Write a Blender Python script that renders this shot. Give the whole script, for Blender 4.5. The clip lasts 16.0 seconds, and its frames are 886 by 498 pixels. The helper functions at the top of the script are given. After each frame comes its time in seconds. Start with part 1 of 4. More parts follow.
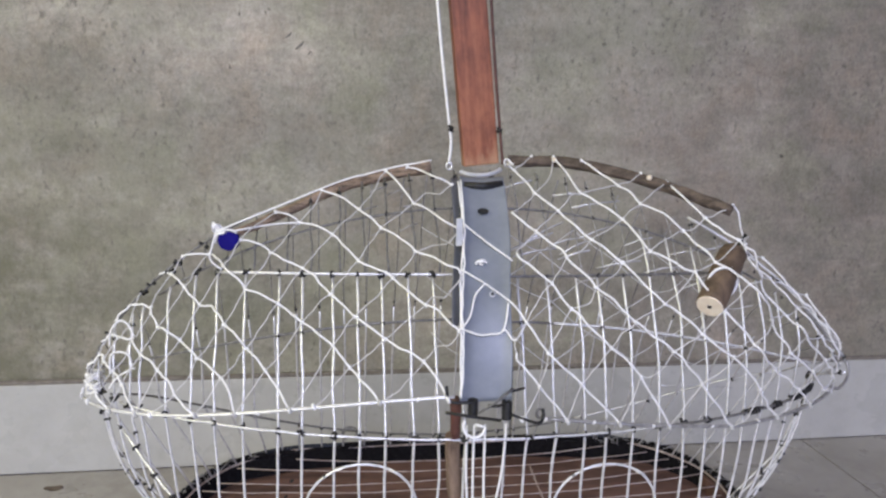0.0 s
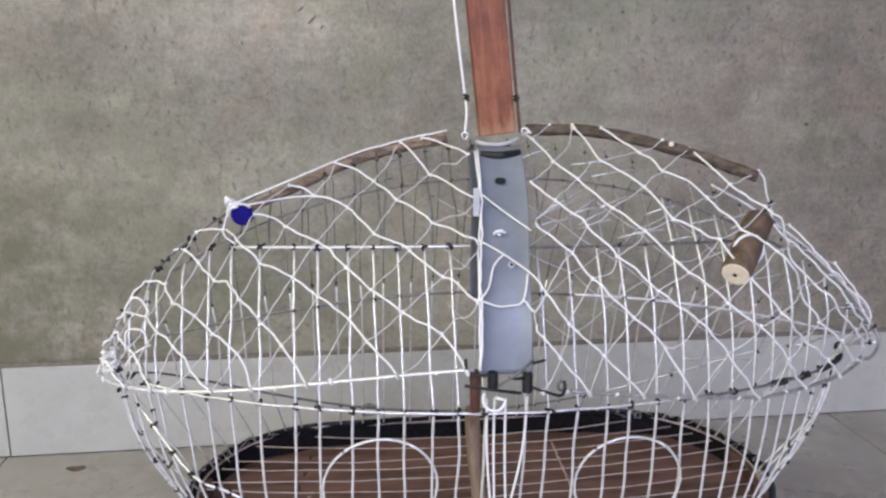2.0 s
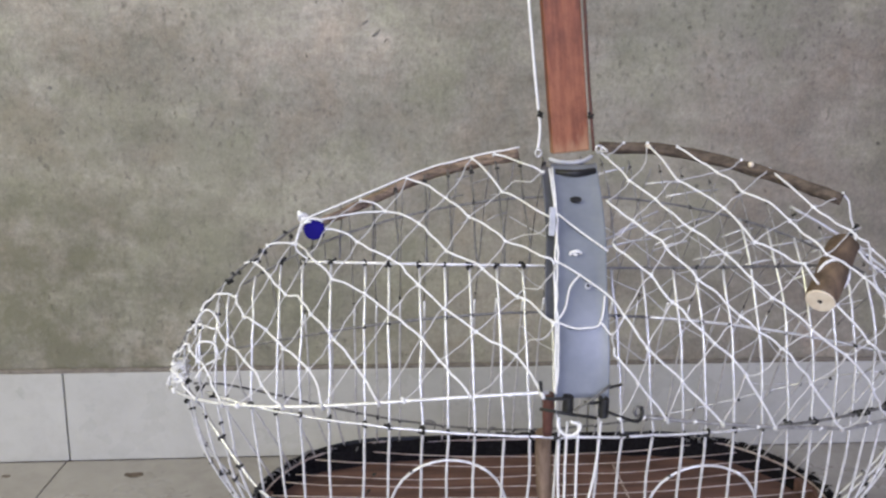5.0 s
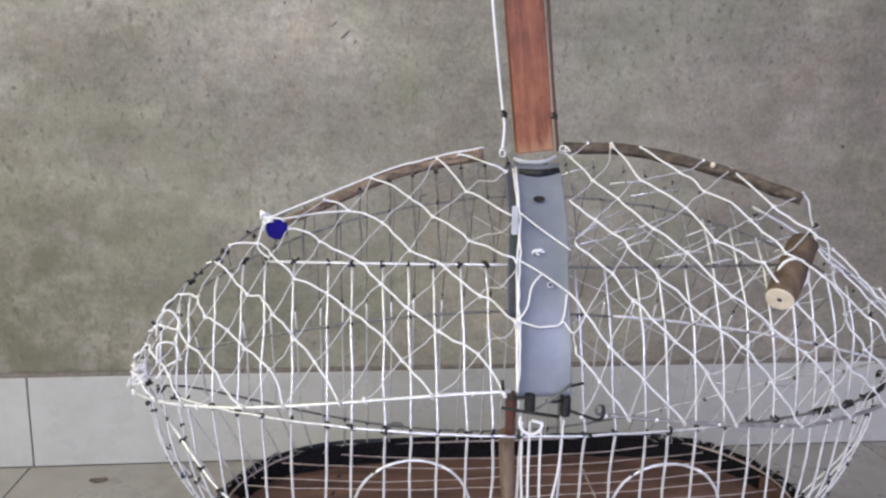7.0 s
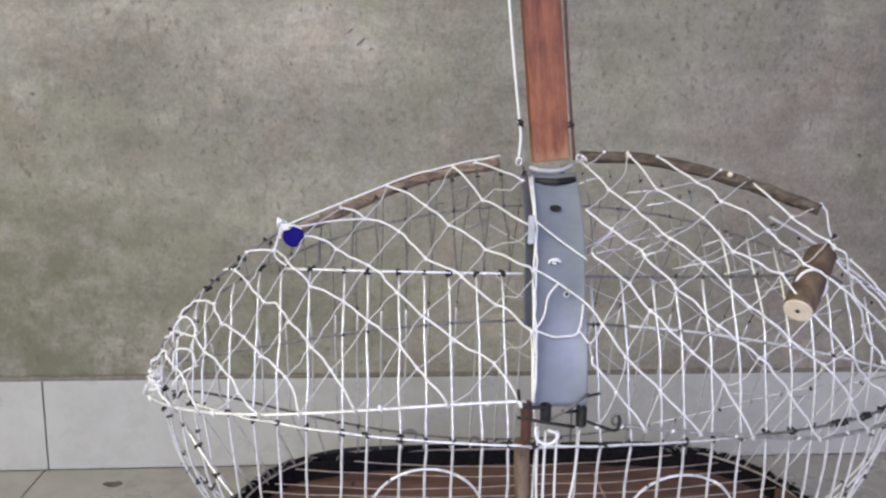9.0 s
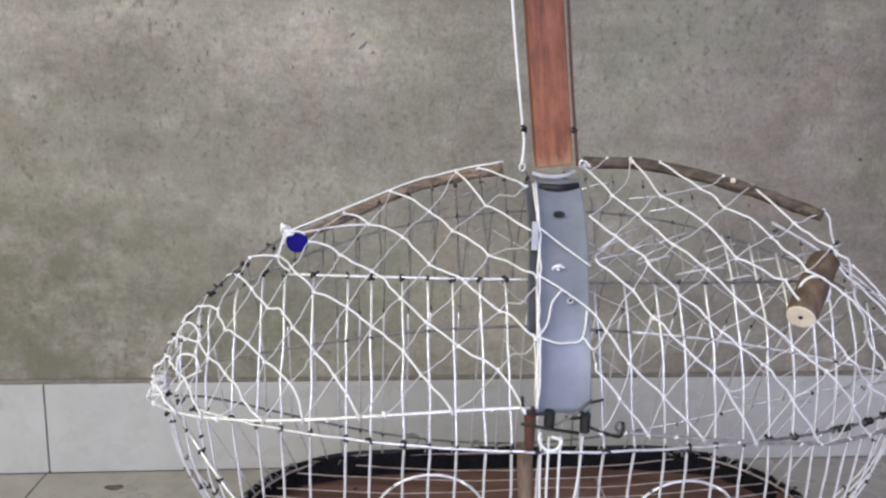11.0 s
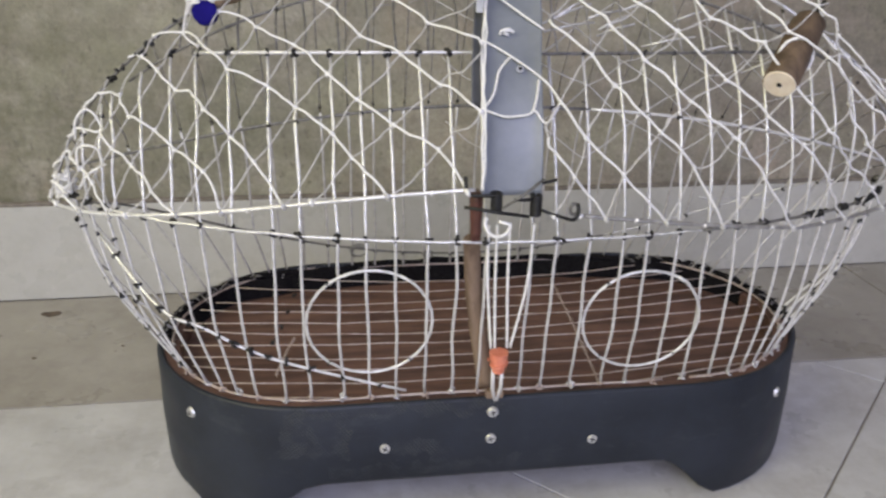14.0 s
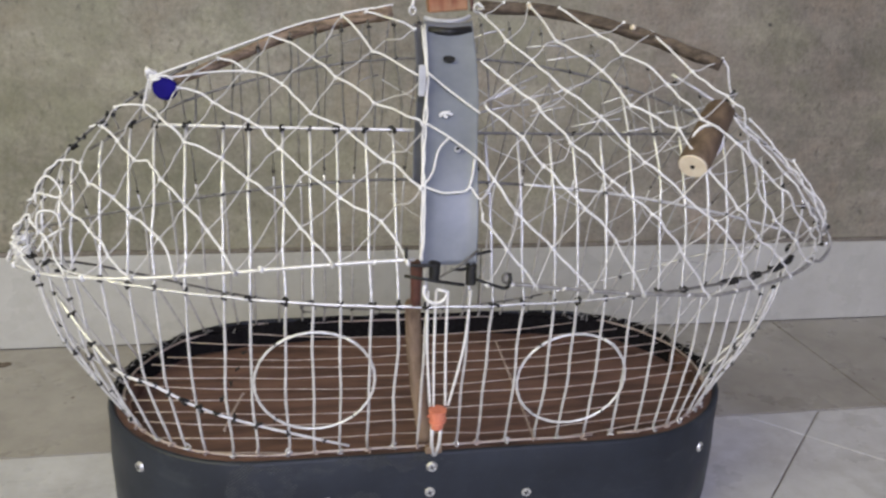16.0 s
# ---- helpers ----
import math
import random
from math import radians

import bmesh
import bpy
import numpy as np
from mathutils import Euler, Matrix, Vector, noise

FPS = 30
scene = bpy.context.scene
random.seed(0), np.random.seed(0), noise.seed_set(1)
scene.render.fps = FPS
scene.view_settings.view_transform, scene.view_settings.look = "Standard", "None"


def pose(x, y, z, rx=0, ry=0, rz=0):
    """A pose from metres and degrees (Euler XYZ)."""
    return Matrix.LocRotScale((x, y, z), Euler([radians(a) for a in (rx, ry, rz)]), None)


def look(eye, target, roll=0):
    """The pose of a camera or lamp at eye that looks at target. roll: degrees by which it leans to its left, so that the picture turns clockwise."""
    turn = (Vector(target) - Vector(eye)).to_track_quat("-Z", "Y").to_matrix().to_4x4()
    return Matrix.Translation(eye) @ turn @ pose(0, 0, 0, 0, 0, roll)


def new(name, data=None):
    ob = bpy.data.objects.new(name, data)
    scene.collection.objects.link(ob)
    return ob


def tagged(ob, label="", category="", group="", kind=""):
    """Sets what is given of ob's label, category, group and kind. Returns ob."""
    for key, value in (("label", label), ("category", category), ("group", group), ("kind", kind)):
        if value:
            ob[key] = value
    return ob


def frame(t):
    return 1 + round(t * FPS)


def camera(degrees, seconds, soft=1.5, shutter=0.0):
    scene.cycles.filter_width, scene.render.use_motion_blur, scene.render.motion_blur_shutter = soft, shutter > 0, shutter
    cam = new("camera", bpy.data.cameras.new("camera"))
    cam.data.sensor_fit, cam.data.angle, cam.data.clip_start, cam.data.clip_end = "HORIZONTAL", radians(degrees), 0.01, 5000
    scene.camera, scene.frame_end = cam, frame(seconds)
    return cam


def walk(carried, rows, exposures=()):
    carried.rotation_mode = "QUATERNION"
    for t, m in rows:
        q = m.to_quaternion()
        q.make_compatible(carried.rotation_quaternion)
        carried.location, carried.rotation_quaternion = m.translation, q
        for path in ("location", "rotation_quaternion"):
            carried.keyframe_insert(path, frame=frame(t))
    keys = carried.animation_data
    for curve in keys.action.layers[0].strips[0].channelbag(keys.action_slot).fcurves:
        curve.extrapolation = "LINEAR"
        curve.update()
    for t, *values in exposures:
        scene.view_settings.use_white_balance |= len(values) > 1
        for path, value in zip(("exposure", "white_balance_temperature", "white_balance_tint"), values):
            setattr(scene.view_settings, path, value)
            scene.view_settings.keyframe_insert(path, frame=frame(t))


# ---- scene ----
# camera: seconds, eye in metres, then yaw, pitch and roll in degrees
cam = camera(57.6, 16.0, soft=2.5, shutter=0.5)
ROWS = [
    (0, -0.1069, -0.5445, 0.4633, -8.34, -10.88, 1.11),
    (0.5, -0.1053, -0.5315, 0.4582, -8.26, -11.57, 0.61),
    (1, -0.1019, -0.5278, 0.4511, -8.19, -12.66, 0.05),
    (1.5, -0.1023, -0.5278, 0.4508, -7.90, -12.49, 0.11),
    (2, -0.1042, -0.5339, 0.4532, -7.00, -12.17, 0.00),
    (2.5, -0.1086, -0.5257, 0.4528, -6.72, -12.13, 0.08),
    (2.8, -0.1225, -0.5195, 0.4520, -3.75, -11.55, -0.20),
    (3, -0.1330, -0.5161, 0.4522, -1.90, -11.64, -0.55),
    (3.5, -0.1293, -0.5239, 0.4526, -3.10, -12.00, -0.38),
    (4, -0.1363, -0.5170, 0.4548, -1.39, -11.38, -0.48),
    (4.5, -0.1332, -0.5228, 0.4577, -2.93, -11.48, 0.22),
    (7, -0.1170, -0.5236, 0.4524, -5.75, -11.02, 0.82),
    (7.5, -0.1180, -0.5244, 0.4541, -5.59, -10.72, 1.02),
    (8, -0.1198, -0.5242, 0.4550, -5.67, -10.82, 1.07),
    (8.5, -0.1206, -0.5237, 0.4558, -5.62, -10.77, 1.12),
    (9, -0.1209, -0.5230, 0.4551, -4.97, -10.70, 1.04),
    (11.5, -0.1250, -0.5226, 0.4599, -5.19, -10.71, 1.20),
    (12, -0.1200, -0.5253, 0.4589, -6.21, -11.66, 1.31),
    (12.2, -0.1070, -0.5170, 0.4400, -6.90, -13.04, 1.30),
    (12.5, -0.0950, -0.5089, 0.4299, -9.17, -16.66, 1.20),
    (12.7, -0.0900, -0.4980, 0.4070, -8.91, -17.73, 0.50),
    (13, -0.0726, -0.4823, 0.4008, -9.13, -21.84, -0.08),
    (13.2, -0.0730, -0.4850, 0.3980, -9.72, -21.50, 0.20),
    (13.5, -0.0813, -0.4841, 0.4024, -9.15, -22.43, 0.39),
    (14, -0.0979, -0.4748, 0.4001, -7.41, -21.40, 0.47),
    (14.5, -0.1109, -0.4759, 0.4079, -6.34, -20.48, 0.43),
    (15, -0.1106, -0.4863, 0.4153, -7.25, -19.41, 1.29),
    (15.5, -0.1011, -0.5078, 0.4261, -8.59, -18.90, 1.52),
    (16, -0.0918, -0.5047, 0.4264, -10.52, -18.25, 2.22),
]
EXPOSURES = [(0.0, 0.16, 6070, 18), (1.5, 0.18, 6070, 18), (4.5, 0.21, 6050, 18), (9.0, 0.20, 6080, 18), (12.0, 0.20, 6030, 18), (13.0, 0.20, 6040, 18),
             (13.6, 0.15, 6260, 17), (14.2, 0.04, 6540, 15), (14.8, 0.03, 6540, 15), (16.0, 0.08, 6440, 15)]
walk(cam, [(t, pose(x, y, z, 90 + pitch, 0, yaw) @ pose(0, 0, 0, 0, 0, roll)) for t, x, y, z, yaw, pitch, roll in ROWS],
     exposures=EXPOSURES)

# ---- world and light ----
world = bpy.data.worlds.new("sky")
scene.world = world
world.use_nodes = True
wn = world.node_tree
sky = wn.nodes.new("ShaderNodeTexSky")
sky.sky_type, sky.sun_disc = "NISHITA", False
sky.sun_elevation, sky.sun_rotation = radians(41), radians(206)
wn.links.new(sky.outputs[0], wn.nodes["Background"].inputs[0])
wn.nodes["Background"].inputs[1].default_value = 0.12

sun = new("sun", bpy.data.lights.new("sun", "SUN"))
sun.data.energy, sun.data.angle, sun.data.color = 1.1, radians(60), (1.0, 0.96, 0.93)
sun.matrix_world = look((-1.3, -2.6, 2.75), (0, 0.1, 0.2))
# Unseen area lamp, added for bluish fill from the front.
front_fill = new("front_fill_light", bpy.data.lights.new("front_fill_light", "AREA"))
front_fill.data.shape, front_fill.data.size, front_fill.data.size_y = "RECTANGLE", 1.7, 1.5
front_fill.data.energy, front_fill.data.color = 26.5, (0.88, 0.93, 1.44)
front_fill.matrix_world = look((0.05, -2.6, 1.65), (0.0, 0.0, 0.0))
# Unseen area lamp, added for yellowish fill from the left.
left_fill = new("left_fill_light", bpy.data.lights.new("left_fill_light", "AREA"))
left_fill.data.shape, left_fill.data.size, left_fill.data.size_y = "RECTANGLE", 1.5, 1.3
left_fill.data.energy, left_fill.data.color = 32, (1.0, 0.955, 0.46)
left_fill.matrix_world = look((-1.86, -1.0, 1.72), (-0.25, 0.35, 0.7))
scene.view_settings.exposure = 0.0


# ---- materials ----
def material(name, color, rough=0.6, metal=0.0):
    m = bpy.data.materials.new(name)
    m.use_nodes = True
    b = m.node_tree.nodes["Principled BSDF"]
    b.inputs["Base Color"].default_value = (*color, 1)
    b.inputs["Roughness"].default_value = rough
    b.inputs["Metallic"].default_value = metal
    return m, m.node_tree, b


def node(tree, kind, **values):
    n = tree.nodes.new(kind)
    for key, value in values.items():
        n.inputs[key].default_value = value
    return n


def ramp(tree, source, stops):
    r = tree.nodes.new("ShaderNodeValToRGB")
    while len(r.color_ramp.elements) < len(stops):
        r.color_ramp.elements.new(0.5)
    for e, (p, c) in zip(r.color_ramp.elements, stops):
        e.position, e.color = p, (*c, 1)
    tree.links.new(source, r.inputs[0])
    return r.outputs[0]


def mixed(tree, kind, factor, a, b):
    m = tree.nodes.new("ShaderNodeMix")
    m.data_type, m.blend_type = "RGBA", kind
    for socket, value in ((m.inputs[0], factor), (m.inputs[6], a), (m.inputs[7], b)):
        if isinstance(value, (int, float)):
            socket.default_value = value
        elif isinstance(value, tuple):
            socket.default_value = (*value, 1)
        else:
            tree.links.new(value, socket)
    return m.outputs[2]


def noise_of(tree, scale, detail=4.0, rough=0.6, stretch=None, space="Object"):
    co = tree.nodes.new("ShaderNodeTexCoord").outputs[space]
    if stretch:
        mp = tree.nodes.new("ShaderNodeMapping")
        mp.inputs["Scale"].default_value = stretch
        tree.links.new(co, mp.inputs[0])
        co = mp.outputs[0]
    n = node(tree, "ShaderNodeTexNoise", Scale=scale, Detail=detail, Roughness=rough)
    tree.links.new(co, n.inputs["Vector"])
    return n.outputs[0]


def bumped(tree, bsdf, height, strength, distance):
    b = node(tree, "ShaderNodeBump", Strength=strength, Distance=distance)
    tree.links.new(height, b.inputs["Height"])
    tree.links.new(b.outputs[0], bsdf.inputs["Normal"])


def concrete():
    m, t, b = material("bare_concrete", (0.32, 0.31, 0.29), 0.9)
    base = ramp(t, noise_of(t, 7.0, 9, 0.66), ((0.30, (0.290, 0.282, 0.254)), (0.46, (0.345, 0.334, 0.304)), (0.58, (0.380, 0.366, 0.336)), (0.72, (0.46, 0.446, 0.415))))
    broad = ramp(t, noise_of(t, 2.6, 6, 0.68, (1.0, 1.0, 1.5)), ((0.36, (0.73, 0.73, 0.715)), (0.62, (1.06, 1.025, 1.01))))
    grain = ramp(t, noise_of(t, 250, 5, 0.8, (1.0, 1.0, 0.75)), ((0.28, (0.72, 0.72, 0.72)), (0.72, (1.24, 1.24, 1.24))))
    c = mixed(t, "MULTIPLY", 1.0, base, broad)
    c = mixed(t, "MULTIPLY", 1.0, c, grain)
    blotch = ramp(t, noise_of(t, 24, 8, 0.74), ((0.34, (0.84, 0.845, 0.82)), (0.52, (1.0, 1.0, 0.99)), (0.66, (1.15, 1.14, 1.13))))
    c = mixed(t, "MULTIPLY", 1.0, c, blotch)
    # trowelled skin: small flakes with crisp edges, warmer and greener by turns
    skin = ramp(t, noise_of(t, 85, 9, 0.78, (1.0, 1.0, 0.8)), ((0.38, (0.85, 0.85, 0.85)), (0.47, (0.98, 0.98, 0.98)), (0.56, (1.02, 1.02, 1.03)), (0.66, (1.11, 1.11, 1.11))))
    c = mixed(t, "MULTIPLY", 1.0, c, skin)
    hue = ramp(t, noise_of(t, 11, 6, 0.7), ((0.36, (0.97, 1.01, 0.95)), (0.52, (1.0, 1.0, 1.03)), (0.66, (1.05, 0.99, 0.98))))
    c = mixed(t, "MULTIPLY", 1.0, c, hue)
    # pale slanting trowel smears
    smear = t.nodes.new("ShaderNodeMapping")
    smear.inputs["Rotation"].default_value = (0, radians(24), 0)
    smear.inputs["Scale"].default_value = (0.55, 1.0, 1.9)
    t.links.new(t.nodes.new("ShaderNodeTexCoord").outputs["Object"], smear.inputs[0])
    swept = node(t, "ShaderNodeTexNoise", Scale=7.5, Detail=7.0, Roughness=0.68)
    t.links.new(smear.outputs[0], swept.inputs["Vector"])
    c = mixed(t, "MULTIPLY", 1.0, c, ramp(t, swept.outputs[0], ((0.40, (0.86, 0.86, 0.85)), (0.52, (1.0, 1.0, 0.99)), (0.64, (1.20, 1.20, 1.18)))))
    # mossy stain low down at one end
    low = t.nodes.new("ShaderNodeVectorMath")
    low.operation = "DISTANCE"
    t.links.new(t.nodes.new("ShaderNodeTexCoord").outputs["Object"], low.inputs[0])
    low.inputs[1].default_value = (-0.50, 0.436, 0.12)
    near_ = ramp(t, low.outputs["Value"], ((0.12, (1, 1, 1)), (0.44, (0, 0, 0))))
    moss = ramp(t, noise_of(t, 20, 8, 0.72), ((0.32, (0.1, 0.1, 0.1)), (0.58, (0.82, 0.82, 0.82))))
    c = mixed(t, "MIX", mixed(t, "MULTIPLY", 1.0, near_, moss), c, (0.14, 0.138, 0.092))
    # brownish darker patch with a ragged outline at the other end
    brown_end = t.nodes.new("ShaderNodeVectorMath")
    brown_end.operation = "DISTANCE"
    t.links.new(t.nodes.new("ShaderNodeTexCoord").outputs["Object"], brown_end.inputs[0])
    brown_end.inputs[1].default_value = (0.62, 0.436, 0.36)
    reach = t.nodes.new("ShaderNodeMath")
    reach.operation = "MULTIPLY_ADD"
    t.links.new(noise_of(t, 5, 7, 0.66), reach.inputs[0])
    reach.inputs[1].default_value = 0.5
    t.links.new(brown_end.outputs["Value"], reach.inputs[2])
    c = mixed(t, "MULTIPLY", 1.0, c, ramp(t, reach.outputs[0], ((0.42, (0.78, 0.745, 0.725)), (0.86, (1, 1, 1)))))
    # trowel pits, thicker in some areas
    pits = ramp(t, noise_of(t, 135, 5, 0.68, (1.0, 1.0, 0.62)), ((0.575, (0, 0, 0)), (0.65, (1, 1, 1))))
    where = ramp(t, noise_of(t, 6, 4, 0.65), ((0.46, (0.05, 0.05, 0.05)), (0.62, (0.8, 0.8, 0.8))))
    c = mixed(t, "MIX", mixed(t, "MULTIPLY", 1.0, pits, where), c, (0.12, 0.112, 0.10))
    holes = ramp(t, noise_of(t, 62, 3, 0.6, (1.0, 1.0, 0.6)), ((0.705, (0, 0, 0)), (0.735, (0.9, 0.9, 0.9))))
    c = mixed(t, "MIX", holes, c, (0.07, 0.065, 0.058))
    green = ramp(t, noise_of(t, 3.1, 5, 0.65), ((0.52, (0, 0, 0)), (0.68, (0.38, 0.38, 0.38))))
    c = mixed(t, "MIX", green, c, (0.30, 0.305, 0.235))
    c = mixed(t, "MULTIPLY", 1.0, c, (1.03, 1.015, 0.945))
    t.links.new(c, b.inputs["Base Color"])
    bumped(t, b, mixed(t, "SUBTRACT", 0.6, noise_of(t, 120, 8, 0.75), pits), 0.5, 0.004)
    return m


def ceramic(name, color, warm, veined=True):
    m, t, b = material(name, color, 0.28)
    c = ramp(t, noise_of(t, 7, 5, 0.6), ((0.3, tuple(v * 0.93 for v in color)), (0.7, warm)))
    dirt = ramp(t, noise_of(t, 55, 5, 0.75), ((0.32, (0.80, 0.79, 0.76)), (0.55, (1, 1, 1))))
    vein = ramp(t, noise_of(t, 4.5, 7, 0.62), ((0.455, (1, 1, 1)), (0.50, (0.84, 0.83, 0.82)), (0.525, (1, 1, 1))))
    smudge = ramp(t, noise_of(t, 13, 6, 0.7), ((0.36, (0.88, 0.87, 0.86)), (0.60, (1.03, 1.03, 1.03))))
    if veined:
        c = mixed(t, "MULTIPLY", 1.0, mixed(t, "MULTIPLY", 0.7, c, vein), smudge)
    t.links.new(mixed(t, "MULTIPLY", 0.45, c, dirt), b.inputs["Base Color"])
    t.links.new(ramp(t, noise_of(t, 16, 4), ((0.3, (0.22,) * 3), (0.7, (0.42,) * 3))), b.inputs["Roughness"])
    bumped(t, b, noise_of(t, 9, 3), 0.08, 0.004)
    return m


def plain(name, dark, light, rough, metal=0.0, scale=120, bump=0.3, stretch=None, depth=0.001):
    m, t, b = material(name, light, rough, metal)
    t.links.new(ramp(t, noise_of(t, scale, 5, 0.65, stretch), ((0.3, dark), (0.7, light))), b.inputs["Base Color"])
    if bump:
        bumped(t, b, noise_of(t, scale * 2.2, 5, 0.7, stretch), bump, depth)
    return m


def rubber():
    m, t, b = material("black_rubber", (0.02, 0.022, 0.026), 0.5)
    c = ramp(t, noise_of(t, 14, 5, 0.65), ((0.3, (0.008, 0.011, 0.018)), (0.7, (0.022, 0.028, 0.042))))
    dust = ramp(t, noise_of(t, 240, 4, 0.7), ((0.62, (0, 0, 0)), (0.8, (0.35, 0.35, 0.35))))
    t.links.new(ramp(t, noise_of(t, 9, 4), ((0.3, (0.40,) * 3), (0.7, (0.62,) * 3))), b.inputs["Roughness"])
    # fine woven relief in worn patches
    co = t.nodes.new("ShaderNodeTexCoord").outputs["Object"]
    mp = t.nodes.new("ShaderNodeMapping")
    mp.inputs["Rotation"].default_value = (0, radians(38), 0)
    t.links.new(co, mp.inputs[0])
    w1 = node(t, "ShaderNodeTexWave", Scale=150.0)
    w2 = node(t, "ShaderNodeTexWave", Scale=150.0)
    w2.bands_direction = "Z"
    t.links.new(mp.outputs[0], w1.inputs["Vector"])
    t.links.new(mp.outputs[0], w2.inputs["Vector"])
    weave = mixed(t, "MULTIPLY", 1.0, w1.outputs[0], w2.outputs[0])
    # the weave shows through in one worn patch and along two narrow strips
    xyz = t.nodes.new("ShaderNodeSeparateXYZ")
    wander = node(t, "ShaderNodeTexNoise", Scale=55.0, Detail=4.0)
    t.links.new(co, wander.inputs["Vector"])
    off = t.nodes.new("ShaderNodeVectorMath")
    off.operation = "MULTIPLY_ADD"
    t.links.new(wander.outputs[1], off.inputs[0])
    off.inputs[1].default_value = (0.03, 0.03, 0.03)
    t.links.new(co, off.inputs[2])
    back_ = t.nodes.new("ShaderNodeVectorMath")
    back_.operation = "SUBTRACT"
    t.links.new(off.outputs[0], back_.inputs[0])
    back_.inputs[1].default_value = (0.015, 0.015, 0.015)
    t.links.new(back_.outputs[0], xyz.inputs[0])
    patch = None
    for x, z, wide, high in ((-0.126, 0.078, 0.024, 0.019), (-0.07, 0.094, 0.075, 0.0035), (-0.045, 0.046, 0.07, 0.005), (-0.05, 0.062, 0.022, 0.008)):
        inside = None
        for socket, middle_, half_ in ((xyz.outputs[0], x, wide), (xyz.outputs[2], z, high)):
            near = t.nodes.new("ShaderNodeMath")
            near.operation = "COMPARE"
            t.links.new(socket, near.inputs[0])
            near.inputs[1].default_value, near.inputs[2].default_value = middle_, half_
            inside = near.outputs[0] if inside is None else mixed(t, "MULTIPLY", 1.0, inside, near.outputs[0])
        patch = inside if patch is None else mixed(t, "LIGHTEN", 1.0, patch, inside)
    frayed = ramp(t, noise_of(t, 38, 4, 0.7), ((0.42, (0, 0, 0)), (0.58, (1, 1, 1))))
    worn = mixed(t, "MULTIPLY", 1.0, mixed(t, "MULTIPLY", 1.0, weave, patch), frayed)
    scuff = ramp(t, noise_of(t, 30, 6, 0.75, (0.5, 1.0, 1.6)), ((0.56, (0, 0, 0)), (0.78, (0.45, 0.45, 0.45))))
    shown = mixed(t, "MIX", scuff, mixed(t, "MIX", dust, c, (0.10, 0.10, 0.10)), (0.075, 0.082, 0.09))
    t.links.new(mixed(t, "MIX", worn, shown, (0.065, 0.07, 0.08)), b.inputs["Base Color"])
    b.inputs["Specular IOR Level"].default_value = 0.42
    bumped(t, b, mixed(t, "ADD", 0.25, worn, noise_of(t, 60, 6, 0.7)), 0.7, 0.0012)
    return m


CONCRETE = concrete()
SKIRT = ceramic("cream_glazed_tile", (0.47, 0.465, 0.437), (0.52, 0.515, 0.485), veined=False)
FLOOR = ceramic("beige_floor_tile", (0.325, 0.305, 0.273), (0.38, 0.362, 0.335))
FLOOR_PALE = ceramic("grey_white_floor_tile", (0.54, 0.545, 0.56), (0.61, 0.61, 0.625))
GREY_WIRE = plain("grey_weathered_wire", (0.20, 0.195, 0.19), (0.46, 0.45, 0.44), 0.4, 0.4, 160, 0.3)
GROUT = plain("dark_grout", (0.12, 0.105, 0.09), (0.22, 0.195, 0.17), 0.95)
JOINT = plain("grey_brown_floor_joint", (0.19, 0.17, 0.15), (0.30, 0.275, 0.25), 0.95)
GOUGE = plain("dark_plaster_chip", (0.14, 0.13, 0.115), (0.25, 0.24, 0.215), 0.95, 0.0, 260, 0.4)
PLASTER = plain("painted_plaster", (0.55, 0.54, 0.50), (0.64, 0.63, 0.59), 0.9, scale=12)
RUBBER = rubber()
WIRE = plain("galvanised_wire", (0.62, 0.615, 0.61), (0.97, 0.965, 0.96), 0.25, 0.40, 190, 0.3)
FINE = plain("rusted_fine_wire", (0.34, 0.25, 0.205), (0.70, 0.62, 0.575), 0.5, 0.2, 70, 0.2)
FELT = plain("black_felt", (0.006, 0.005, 0.006), (0.018, 0.017, 0.019), 0.95, 0.0, 300, 0.8, None, 0.002)
FELT.node_tree.nodes["Principled BSDF"].inputs["Specular IOR Level"].default_value = 0.1
STEEL = plain("dull_steel_wire", (0.10, 0.10, 0.095), (0.26, 0.25, 0.24), 0.5, 0.4, 300, 0.2)
BLACK = plain("black_annealed_wire", (0.008, 0.008, 0.008), (0.03, 0.03, 0.03), 0.5, 0.3, 200, 0.2)
CORD = plain("white_cord", (0.84, 0.835, 0.82), (0.95, 0.945, 0.935), 0.6, 0.0, 500, 0.4)
# White cord greyed down for the lower light on cross and inner cords.
SHADED_CORD = plain("shaded_white_cord", (0.52, 0.51, 0.50), (0.70, 0.69, 0.68), 0.75, 0.0, 500, 0.4)
BOARD = plain("rust_brown_board", (0.052, 0.027, 0.021), (0.205, 0.112, 0.084), 0.7, 0.0, 22, 0.4, (0.5, 3.0, 3.0))


